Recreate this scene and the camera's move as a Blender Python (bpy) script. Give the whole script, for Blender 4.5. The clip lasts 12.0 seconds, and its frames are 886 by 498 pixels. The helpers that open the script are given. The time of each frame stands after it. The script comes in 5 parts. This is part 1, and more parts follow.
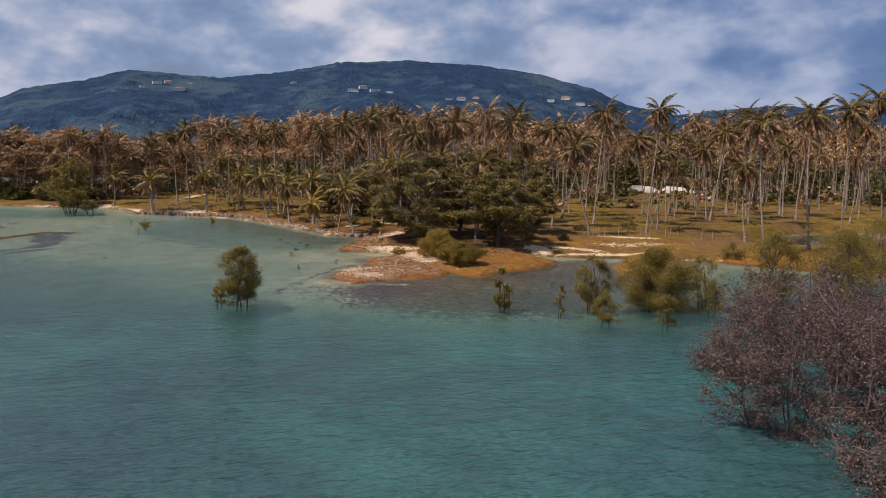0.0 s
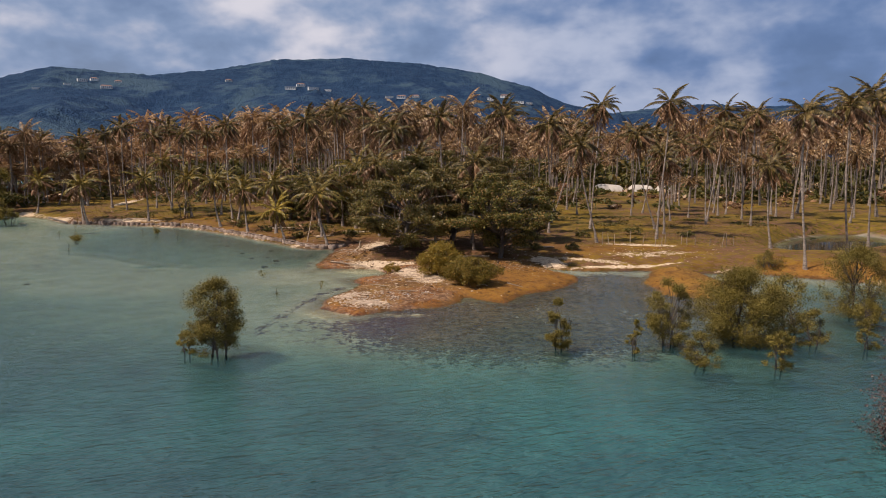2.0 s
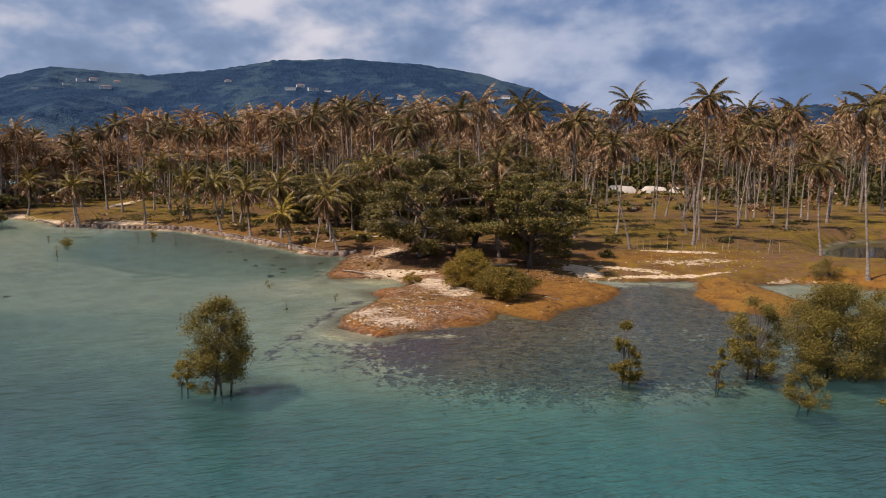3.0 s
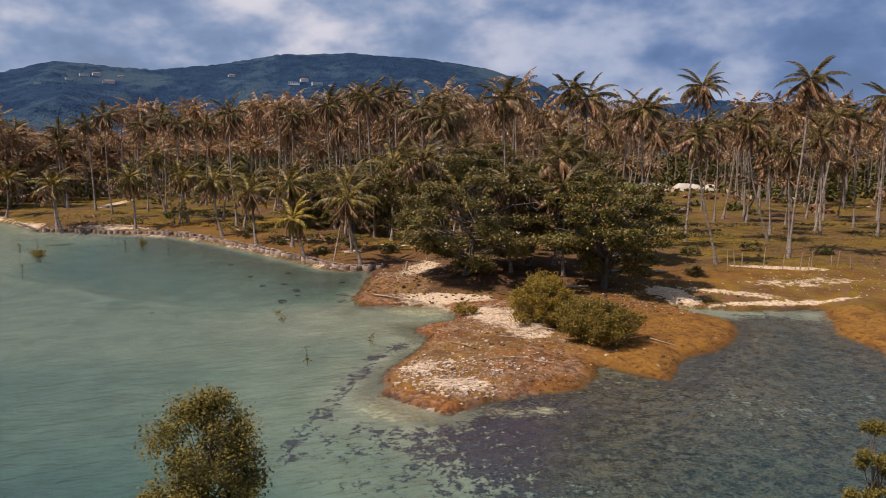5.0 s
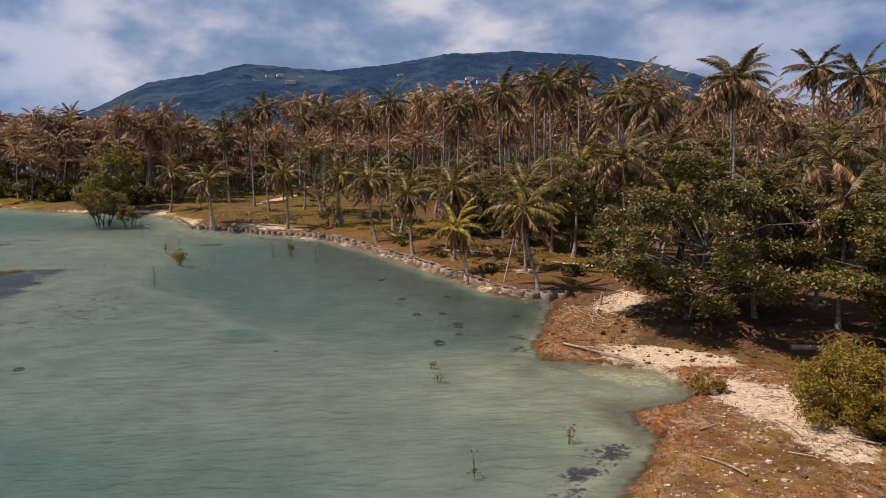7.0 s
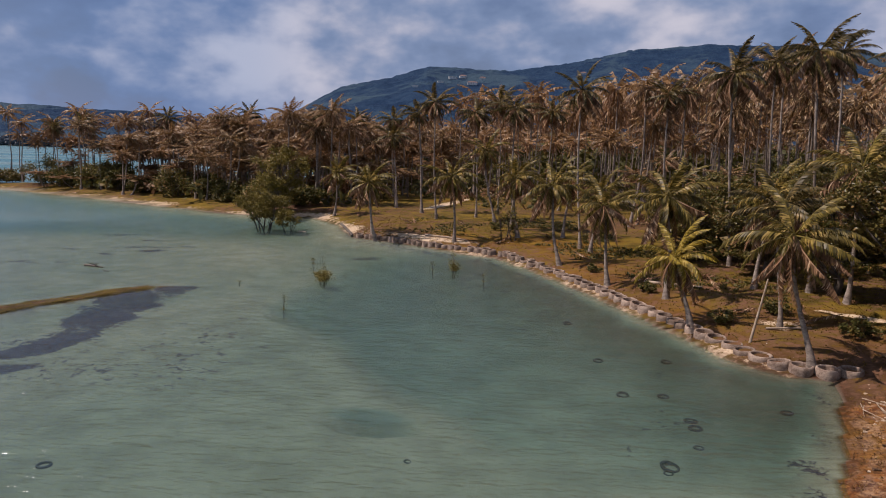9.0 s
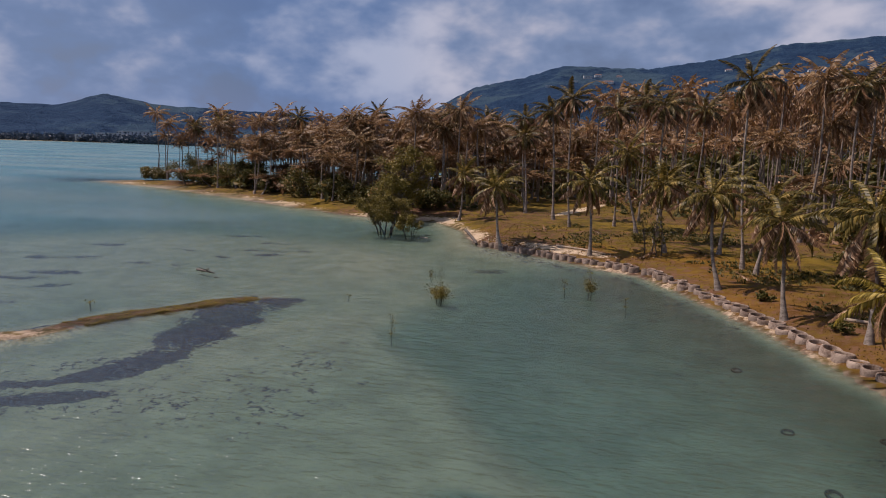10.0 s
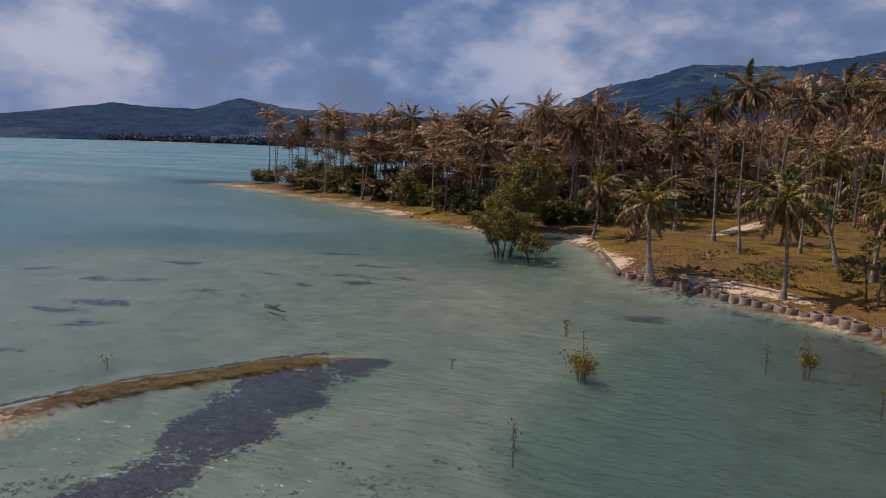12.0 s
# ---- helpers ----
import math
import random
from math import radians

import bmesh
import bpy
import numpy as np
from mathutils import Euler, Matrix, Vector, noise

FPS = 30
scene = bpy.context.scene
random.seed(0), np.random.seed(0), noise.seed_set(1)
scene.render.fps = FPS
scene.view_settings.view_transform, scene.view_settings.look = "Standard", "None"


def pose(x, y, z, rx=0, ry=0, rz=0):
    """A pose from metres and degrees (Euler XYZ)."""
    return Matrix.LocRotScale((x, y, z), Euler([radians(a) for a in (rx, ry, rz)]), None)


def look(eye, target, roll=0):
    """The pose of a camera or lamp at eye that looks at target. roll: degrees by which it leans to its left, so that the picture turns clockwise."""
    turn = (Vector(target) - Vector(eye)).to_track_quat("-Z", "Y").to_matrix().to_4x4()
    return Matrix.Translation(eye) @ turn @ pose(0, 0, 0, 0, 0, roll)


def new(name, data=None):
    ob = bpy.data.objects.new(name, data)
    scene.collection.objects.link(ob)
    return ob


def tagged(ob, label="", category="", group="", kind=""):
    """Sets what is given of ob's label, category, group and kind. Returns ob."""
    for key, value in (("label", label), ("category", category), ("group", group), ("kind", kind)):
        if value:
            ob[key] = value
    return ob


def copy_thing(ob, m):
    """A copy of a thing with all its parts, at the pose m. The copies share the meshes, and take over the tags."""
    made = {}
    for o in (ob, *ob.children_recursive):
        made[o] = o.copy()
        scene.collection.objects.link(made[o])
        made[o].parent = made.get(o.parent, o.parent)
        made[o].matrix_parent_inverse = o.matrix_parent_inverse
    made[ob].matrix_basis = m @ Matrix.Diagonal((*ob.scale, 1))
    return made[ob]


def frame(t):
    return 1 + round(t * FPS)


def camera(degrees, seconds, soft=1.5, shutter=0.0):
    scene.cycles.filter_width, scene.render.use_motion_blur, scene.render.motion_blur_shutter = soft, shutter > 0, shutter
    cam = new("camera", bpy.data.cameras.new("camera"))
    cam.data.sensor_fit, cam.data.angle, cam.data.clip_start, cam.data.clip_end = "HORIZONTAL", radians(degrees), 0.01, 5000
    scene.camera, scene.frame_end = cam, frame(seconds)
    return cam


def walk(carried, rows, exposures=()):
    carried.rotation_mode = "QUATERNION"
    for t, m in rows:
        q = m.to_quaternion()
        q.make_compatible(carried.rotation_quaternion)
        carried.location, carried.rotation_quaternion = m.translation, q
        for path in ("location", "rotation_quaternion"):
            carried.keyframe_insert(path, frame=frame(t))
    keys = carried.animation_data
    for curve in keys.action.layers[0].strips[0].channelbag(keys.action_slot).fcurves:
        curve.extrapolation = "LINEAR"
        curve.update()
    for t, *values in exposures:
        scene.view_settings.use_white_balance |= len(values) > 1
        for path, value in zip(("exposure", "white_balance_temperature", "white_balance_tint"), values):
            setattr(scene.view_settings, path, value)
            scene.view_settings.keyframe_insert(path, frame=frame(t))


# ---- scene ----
cam = camera(65.0, 12.0, soft=1.0)
PATH = [
    (0, (1.714, -2.557, 10.237), (1.731, -0.573, 9.983), 0.9),
    (0.5, (0.146, 0.077, 10.505), (0.215, 2.058, 10.243), 0.8),
    (1, (-1.309, 2.845, 10.393), (-1.186, 4.825, 10.134), 0.5),
    (1.5, (-2.413, 5.666, 10.305), (-2.253, 7.643, 10.049), 0.5),
    (2, (-3.54, 8.84, 10.277), (-3.353, 10.815, 10.021), 0.5),
    (2.5, (-4.446, 11.912, 10.229), (-4.252, 13.886, 9.972), 0.5),
    (3, (-5.131, 15.099, 10.058), (-4.942, 17.074, 9.805), 0.6),
    (5, (-7.561, 27.927, 10.072), (-7.382, 29.901, 9.805), 0.6),
    (5.5, (-7.981, 31.135, 9.985), (-7.859, 33.113, 9.716), 0.7),
    (6, (-8.523, 34.477, 9.932), (-8.54, 36.458, 9.663), 1.0),
    (6.5, (-8.967, 37.724, 9.91), (-9.126, 39.699, 9.636), 1.2),
    (8.5, (-12.058, 51.05, 9.835), (-12.647, 52.939, 9.548), 1.2),
    (9, (-13.285, 54.14, 9.817), (-14.035, 55.972, 9.527), 1.3),
    (9.5, (-14.474, 56.94, 9.789), (-15.377, 58.7, 9.497), 1.4),
    (10, (-16.172, 60.018, 9.818), (-17.246, 61.679, 9.521), 1.5),
    (10.5, (-17.977, 62.905, 9.753), (-19.197, 64.462, 9.453), 1.7),
    (11, (-20.068, 65.655, 9.77), (-21.363, 67.148, 9.469), 1.8),
    (11.5, (-22.087, 68.034, 9.821), (-23.395, 69.517, 9.52), 1.6),
    (12, (-24.679, 70.563, 9.831), (-26.015, 72.021, 9.531), 1.6),
]
EXPOSURES = [(0.0, 0.2, 6780, 20), (6.5, 0.14, 6680, 21), (9.0, -0.06, 6560, 24), (12.0, -0.28, 6320, 25)]

walk(cam, [(t, look(eye, target, roll)) for t, eye, target, roll in PATH], EXPOSURES)

# ---- sky and sun ----
SUN_TO = Vector((-0.62, -0.22, 1.0)).normalized()
sun_data = bpy.data.lights.new("sun", "SUN")
sun_data.energy, sun_data.angle, sun_data.color = 4.6, radians(0.6), (1.0, 0.93, 0.82)
sun = new("sun", sun_data)
sun.matrix_world = look(SUN_TO * 200, (0, 0, 0))

world = bpy.data.worlds.new("sky")
scene.world = world
world.use_nodes = True


class Graph:
    """Short hand for building a node tree."""

    def __init__(self, tree):
        self.tree = tree
        tree.nodes.clear()

    def add(self, kind, values=None):
        node = self.tree.nodes.new(kind)
        for key, value in (values or {}).items():
            self.put(node.inputs[key], value)
        return node

    def put(self, socket, value):
        if isinstance(value, bpy.types.NodeSocket):
            self.tree.links.new(value, socket)
        elif isinstance(value, (tuple, list)) and len(value) == 3 and socket.type == "RGBA":
            socket.default_value = (*value, 1)
        else:
            socket.default_value = value

    def noise(self, vector, scale, detail=4.0, rough=0.55, distort=0.0):
        return self.add("ShaderNodeTexNoise", {"Vector": vector, "Scale": scale, "Detail": detail, "Roughness": rough, "Distortion": distort}).outputs["Fac"]

    def span(self, value, a, b, c=0.0, d=1.0):
        node = self.add("ShaderNodeMapRange", {"Value": value, "From Min": a, "From Max": b, "To Min": c, "To Max": d})
        node.interpolation_type = "SMOOTHSTEP"
        return node.outputs["Result"]

    def mix(self, fac, a, b, blend="MIX"):
        node = self.add("ShaderNodeMix")
        node.data_type, node.blend_type = "RGBA", blend
        self.put(node.inputs[0], fac), self.put(node.inputs[6], a), self.put(node.inputs[7], b)
        return node.outputs[2]

    def calc(self, op, a, b=0.0):
        node = self.add("ShaderNodeMath")
        node.operation = op
        self.put(node.inputs[0], a), self.put(node.inputs[1], b)
        return node.outputs[0]

    def attr(self, name):
        node = self.add("ShaderNodeAttribute")
        node.attribute_name = name
        return node.outputs["Fac"]


g = Graph(world.node_tree)
direction = g.add("ShaderNodeTexCoord").outputs["Generated"]
split = g.add("ShaderNodeSeparateXYZ", {"Vector": direction})
sky = g.add("ShaderNodeTexSky")
sky.sky_type, sky.sun_disc = "NISHITA", False
sky.sun_elevation, sky.sun_rotation = math.asin(SUN_TO.z), math.atan2(SUN_TO.x, SUN_TO.y)
sky.air_density, sky.dust_density = 1.2, 2.0
stretched = g.add("ShaderNodeMapping", {"Vector": direction, "Location": (1.35, 0.2, 0.55), "Scale": (1.0, 1.0, 1.75)}).outputs["Vector"]
billow = g.noise(stretched, 6.5, 4.0, 0.5)
wide = g.noise(stretched, 2.4, 3.0, 0.5)
puffs = g.noise(stretched, 17.0, 5.0, 0.55, 0.15)
cover = g.calc("ADD", g.calc("ADD", g.calc("MULTIPLY", billow, 0.56), g.calc("MULTIPLY", wide, 0.28)), g.calc("MULTIPLY", puffs, 0.16))
blue_gap = g.mix(0.6, g.mix(1.0, sky.outputs["Color"], (0.085, 0.085, 0.085), "MULTIPLY"), (0.115, 0.215, 0.43))
grey = g.mix(g.span(cover, 0.39, 0.48), blue_gap, (0.225, 0.335, 0.51))
cloud = g.mix(g.span(cover, 0.445, 0.61), grey, (0.65, 0.69, 0.755))
low = g.span(split.outputs["Z"], 0.0, 0.10)
sky_colour = g.mix(low, g.mix(0.62, cloud, (0.31, 0.41, 0.58)), cloud)
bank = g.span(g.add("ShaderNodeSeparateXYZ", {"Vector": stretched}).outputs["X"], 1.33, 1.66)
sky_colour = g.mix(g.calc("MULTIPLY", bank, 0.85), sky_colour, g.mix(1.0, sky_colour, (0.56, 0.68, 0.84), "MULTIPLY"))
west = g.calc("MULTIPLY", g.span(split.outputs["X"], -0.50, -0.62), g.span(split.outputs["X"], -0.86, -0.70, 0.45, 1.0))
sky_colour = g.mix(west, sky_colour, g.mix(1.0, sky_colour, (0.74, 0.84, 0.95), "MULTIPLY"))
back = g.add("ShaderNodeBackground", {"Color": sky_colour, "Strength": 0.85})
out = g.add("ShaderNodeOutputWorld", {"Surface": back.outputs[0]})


# ---- materials ----
def material(name):
    mat = bpy.data.materials.new(name)
    mat.use_nodes = True
    return mat, Graph(mat.node_tree)


def finish(g, colour, rough, bump=None, strength=0.3, distance=0.05, spec=0.4, through_light=None, coat=0.0):
    normal = {}
    if bump is not None:
        normal = {"Normal": g.add("ShaderNodeBump", {"Height": bump, "Strength": strength, "Distance": distance}).outputs["Normal"]}
    shader = g.add("ShaderNodeBsdfPrincipled", {"Base Color": colour, "Roughness": rough, "Specular IOR Level": spec, **normal}).outputs[0]
    if through_light is not None:
        leaf = g.add("ShaderNodeBsdfTranslucent", {"Color": through_light}).outputs[0]
        shader = g.add("ShaderNodeMixShader", {0: 0.27, 1: shader, 2: leaf}).outputs[0]
    g.add("ShaderNodeOutputMaterial", {"Surface": shader})


def plain(name, a, b, scale=3.0, rough=0.8, grain=30.0, bump=0.3, spec=0.3, vary=0.35, stretch=(1, 1, 1)):
    """A worn surface: two tones in blotches, grain, and a different shade on each object."""
    mat, g = material(name)
    at = g.add("ShaderNodeMapping", {"Vector": g.add("ShaderNodeTexCoord").outputs["Object"], "Scale": stretch}).outputs["Vector"]
    blotch, fine = g.noise(at, scale, 5.0, 0.6), g.noise(at, grain, 3.0, 0.6)
    colour = g.mix(g.span(g.calc("ADD", g.calc("MULTIPLY", blotch, 0.65), g.calc("MULTIPLY", fine, 0.35)), 0.36, 0.62), a, b)
    luck = g.add("ShaderNodeObjectInfo").outputs["Random"]
    colour = g.mix(g.calc("MULTIPLY", luck, vary), colour, tuple(c * 0.45 for c in a))
    finish(g, colour, rough, fine, bump, 0.03, spec)
    return mat


def foliage(name, a, b, c, rough=0.5, vary=0.5, blotch=0.5, lean=None, spec=0.25):
    """Leaves: each leaf takes a tone between a and b, some of them c; each plant leans darker or lighter."""
    mat, g = material(name)
    island = g.add("ShaderNodeNewGeometry").outputs["Random Per Island"]
    luck = g.add("ShaderNodeObjectInfo").outputs["Random"]
    at = g.add("ShaderNodeTexCoord").outputs["Object"]
    patches = g.noise(at, blotch, 3.0)
    colour = g.mix(g.span(g.calc("ADD", g.calc("MULTIPLY", island, 0.5), g.calc("MULTIPLY", patches, 0.5)), 0.25, 0.75), a, b)
    colour = g.mix(g.span(island, 0.82, 0.86), colour, c)
    share = g.calc("MULTIPLY", luck, vary)
    if lean:
        east = g.add("ShaderNodeSeparateXYZ", {"Vector": g.add("ShaderNodeNewGeometry").outputs["Position"]}).outputs["X"]
        share = g.calc("MULTIPLY", share, g.span(east, -55.0, 25.0, 1.0, 0.3))
    colour = g.mix(share, colour, lean or tuple(x * 0.55 + y * 0.25 for x, y in zip(a, c)))
    finish(g, colour, rough, spec=spec, through_light=colour)
    return mat


TRUNK = plain("palm_bark", (0.145, 0.112, 0.088), (0.39, 0.320, 0.260), 1.2, 0.9, 9.0, 0.5, stretch=(1, 1, 3.0))
BARK = plain("bark", (0.07, 0.055, 0.045), (0.17, 0.14, 0.115), 2.5, 0.9, 14.0, 0.5, stretch=(1, 1, 0.4))
BARE = plain("bare_twigs", (0.080, 0.054, 0.050), (0.155, 0.112, 0.102), 2.0, 0.9, 20.0, 0.3)
FROND = foliage("palm_frond", (0.060, 0.038, 0.014), (0.288, 0.164, 0.063), (0.52, 0.37, 0.20), vary=0.68, blotch=0.6, lean=(0.285, 0.146, 0.055), spec=0.22, rough=0.42)
FROND_FRESH = foliage("fresh_palm_frond", (0.036, 0.030, 0.009), (0.160, 0.112, 0.029), (0.36, 0.245, 0.085), vary=0.4, blotch=0.8, spec=0.22, rough=0.42)
FROND_YOUNG = foliage("young_palm_frond", (0.066, 0.052, 0.010), (0.250, 0.182, 0.034), (0.44, 0.30, 0.085), vary=0.3, blotch=0.8, spec=0.22, rough=0.42)
FROND_YELLOW = foliage("yellow_palm_frond", (0.150, 0.105, 0.012), (0.430, 0.300, 0.040), (0.55, 0.40, 0.10), vary=0.1, blotch=0.8, spec=0.22, rough=0.42)
FROND_DRY = foliage("dry_palm_frond", (0.122, 0.064, 0.032), (0.365, 0.205, 0.108), (0.57, 0.40, 0.245), vary=0.5, blotch=0.6, lean=(0.285, 0.140, 0.060), spec=0.2)
ALMOND = foliage("almond_leaf", (0.054, 0.056, 0.012), (0.225, 0.194, 0.042), (0.36, 0.21, 0.07), blotch=0.7, spec=0.35, rough=0.4)
MANGROVE = foliage("mangrove_leaf", (0.115, 0.092, 0.016), (0.255, 0.190, 0.034), (0.30, 0.215, 0.047), blotch=1.4)
SHRUB = foliage("fine_shrub_leaf", (0.15, 0.120, 0.014), (0.37, 0.245, 0.030), (0.43, 0.23, 0.04), blotch=1.0)
SHRUB_GREEN = foliage("fine_shrub_green_leaf", (0.100, 0.080, 0.012), (0.265, 0.185, 0.028), (0.33, 0.19, 0.04), blotch=1.0)
BUSH = foliage("bush_leaf", (0.050, 0.056, 0.012), (0.145, 0.128, 0.030), (0.25, 0.165, 0.05), blotch=0.8)
# blue leaf tones that carry the haze over the trees across the bay
HAZED_LEAF = foliage("hazed_far_leaf", (0.030, 0.050, 0.078), (0.042, 0.068, 0.098), (0.05, 0.075, 0.10), blotch=0.05)
WITHERED = foliage("withered_leaf", (0.075, 0.047, 0.042), (0.145, 0.095, 0.078), (0.22, 0.16, 0.13), blotch=1.0)
GRASS = foliage("grass_blade", (0.122, 0.077, 0.013), (0.250, 0.149, 0.029), (0.31, 0.205, 0.05), vary=0.2, blotch=0.15)
WEED = foliage("seaweed_wrack", (0.076, 0.034, 0.011), (0.18, 0.086, 0.020), (0.24, 0.15, 0.040), vary=0.2, blotch=0.35)
BAR_WEED = foliage("bar_seaweed", (0.055, 0.040, 0.005), (0.245, 0.165, 0.013), (0.30, 0.215, 0.03), vary=0.1, blotch=0.5)
CLOD = plain("old_husk", (0.075, 0.040, 0.020), (0.19, 0.105, 0.050), 3.0, 0.95, 15.0, 0.5)
CONCRETE = plain("sea_worn_ring", (0.16, 0.105, 0.075), (0.42, 0.32, 0.245), 2.2, 0.9, 16.0, 0.5, vary=0.5)
RUBBER = plain("tyre_rubber", (0.012, 0.013, 0.014), (0.035, 0.036, 0.036), 3.0, 0.7, 20.0)
FILL = plain("sand_fill", (0.13, 0.085, 0.05), (0.30, 0.21, 0.13), 3.0, 0.95, 22.0, 0.5)
CORAL = plain("bleached_coral", (0.40, 0.29, 0.20), (0.66, 0.52, 0.38), 2.0, 0.9, 12.0, 0.5)
DRIFT = plain("driftwood", (0.26, 0.19, 0.13), (0.48, 0.38, 0.28), 2.0, 0.85, 12.0, 0.4, stretch=(1, 1, 0.3))
PLASTER = plain("white_plaster", (0.62, 0.61, 0.58), (0.78, 0.77, 0.74), 0.3, 0.85, 4.0, 0.1, vary=0.2)
ROOF = plain("roof_tile", (0.20, 0.11, 0.085), (0.32, 0.20, 0.16), 0.4, 0.85, 5.0, 0.2)
GLASSY = plain("dark_window", (0.02, 0.025, 0.03), (0.05, 0.06, 0.07), 0.4, 0.25, 5.0, 0.0, spec=0.5)
NUT = plain("coconut_husk", (0.16, 0.12, 0.03), (0.26, 0.20, 0.06), 4.0, 0.6, 20.0)
WHITE_SAND = plain("white_sand", (0.42, 0.36, 0.29), (0.60, 0.54, 0.46), 0.6, 0.95, 6.0, 0.3)
LITTER = plain("pale_litter", (0.30, 0.26, 0.24), (0.58, 0.55, 0.53), 2.0, 0.6, 12.0, 0.2)


def ground_material():
    mat, g = material("shore_ground")
    at = g.add("ShaderNodeTexCoord").outputs["Object"]
    big, mid, fine = g.noise(at, 0.06, 4.0, 0.6), g.noise(at, 0.5, 5.0, 0.65), g.noise(at, 5.0, 4.0, 0.7)
    gritty = g.noise(at, 1.5, 7.0, 0.75)
    sand = g.mix(g.span(fine, 0.35, 0.65), (0.38, 0.27, 0.165), (0.62, 0.48, 0.33))
    dry = g.mix(g.span(mid, 0.35, 0.65), (0.120, 0.052, 0.0065), (0.240, 0.114, 0.014))
    green = g.mix(g.span(mid, 0.35, 0.65), (0.064, 0.046, 0.005), (0.172, 0.108, 0.012))
    litter = g.mix(g.span(gritty, 0.4, 0.6), (0.050, 0.027, 0.019), (0.150, 0.075, 0.040))
    land = g.mix(g.span(g.calc("ADD", g.calc("ADD", big, g.calc("MULTIPLY", mid, 0.5)), g.calc("MULTIPLY", g.attr("lush"), 0.22)), 0.64, 0.86), dry, green)
    land = g.mix(g.span(g.calc("ADD", gritty, g.calc("MULTIPLY", big, 0.6)), 0.76, 0.90), land, litter)
    land = g.mix(g.calc("MULTIPLY", g.attr("litter"), g.span(gritty, 0.25, 0.55)), land, litter)
    matted = g.noise(at, 3.5, 6.0, 0.8, 0.6)
    wrack = g.mix(g.span(gritty, 0.38, 0.58), (0.076, 0.026, 0.011), (0.225, 0.082, 0.020))
    wrack = g.mix(g.span(matted, 0.50, 0.66), wrack, (0.31, 0.148, 0.040))
    wrack = g.mix(g.span(matted, 0.46, 0.32), wrack, (0.055, 0.024, 0.012))
    wrack = g.mix(g.calc("MULTIPLY", g.span(big, 0.45, 0.62), 0.6), wrack, (0.20, 0.125, 0.026))
    husks = g.calc("MULTIPLY", g.calc("SUBTRACT", 1.0, g.attr("golden")), g.span(g.noise(at, 1.1, 6.0, 0.75, 0.3), 0.44, 0.58, 0.0, 0.75))
    wrack = g.mix(husks, wrack, g.mix(g.span(matted, 0.4, 0.6), (0.100, 0.054, 0.036), (0.330, 0.205, 0.120)))
    wrack = g.mix(g.calc("MULTIPLY", g.attr("golden"), g.span(gritty, 0.35, 0.6, 0.2, 0.75)), wrack, (0.232, 0.116, 0.018))
    wrack = g.mix(g.calc("MULTIPLY", g.span(mid, 0.52, 0.66), 0.6), wrack, (0.085, 0.038, 0.014))
    wrack = g.mix(g.span(fine, 0.66, 0.76), wrack, (0.50, 0.36, 0.22))
    land = g.mix(g.span(g.calc("ADD", g.attr("weed"), g.calc("MULTIPLY", g.calc("SUBTRACT", gritty, 0.5), 0.9)), 0.35, 0.6), land, wrack)
    land = g.mix(g.span(g.calc("ADD", g.attr("sand"), g.calc("MULTIPLY", g.calc("SUBTRACT", gritty, 0.5), 1.3)), 0.42, 0.6), land, sand)
    bed_sand = g.mix(g.span(mid, 0.3, 0.7), (0.235, 0.205, 0.158), (0.34, 0.298, 0.232))
    crumbs = g.noise(at, 9.0, 4.0, 0.7)
    bed_weed = g.mix(g.span(g.calc("ADD", g.calc("MULTIPLY", gritty, 0.5), g.calc("MULTIPLY", crumbs, 0.5)), 0.40, 0.60), g.mix(g.attr("golden"), (0.022, 0.011, 0.024), (0.026, 0.018, 0.012)), g.mix(g.attr("golden"), (0.082, 0.052, 0.068), (0.165, 0.122, 0.088)))
    bed_weed = g.mix(g.calc("MULTIPLY", g.attr("golden"), g.span(g.noise(at, 2.4, 5.0, 0.65, 0.4), 0.50, 0.62)), bed_weed, (0.022, 0.015, 0.012))
    bed_weed = g.mix(g.span(crumbs, 0.63, 0.70), bed_weed, (0.27, 0.235, 0.185))
    ragged = g.calc("ADD", g.calc("MULTIPLY", g.calc("SUBTRACT", gritty, 0.5), 1.5), g.calc("MULTIPLY", g.calc("SUBTRACT", fine, 0.5), 1.0))
    bed = g.mix(g.span(g.calc("ADD", g.attr("grass_bed"), ragged), 0.41, 0.55), bed_sand, bed_weed)
    bed = g.mix(g.span(g.calc("ADD", g.attr("sand"), ragged), 0.35, 0.75), bed, g.mix(0.3, sand, bed_sand))
    colour = g.mix(g.attr("under"), land, bed)
    wet = g.attr("wet")
    colour = g.mix(wet, colour, g.mix(1.0, colour, (0.48, 0.44, 0.42), "MULTIPLY"))
    finish(g, colour, g.span(wet, 0.0, 1.0, 0.95, 0.45), g.calc("ADD", gritty, g.calc("MULTIPLY", fine, 0.4)), 0.6, 0.10, 0.14)
    return mat


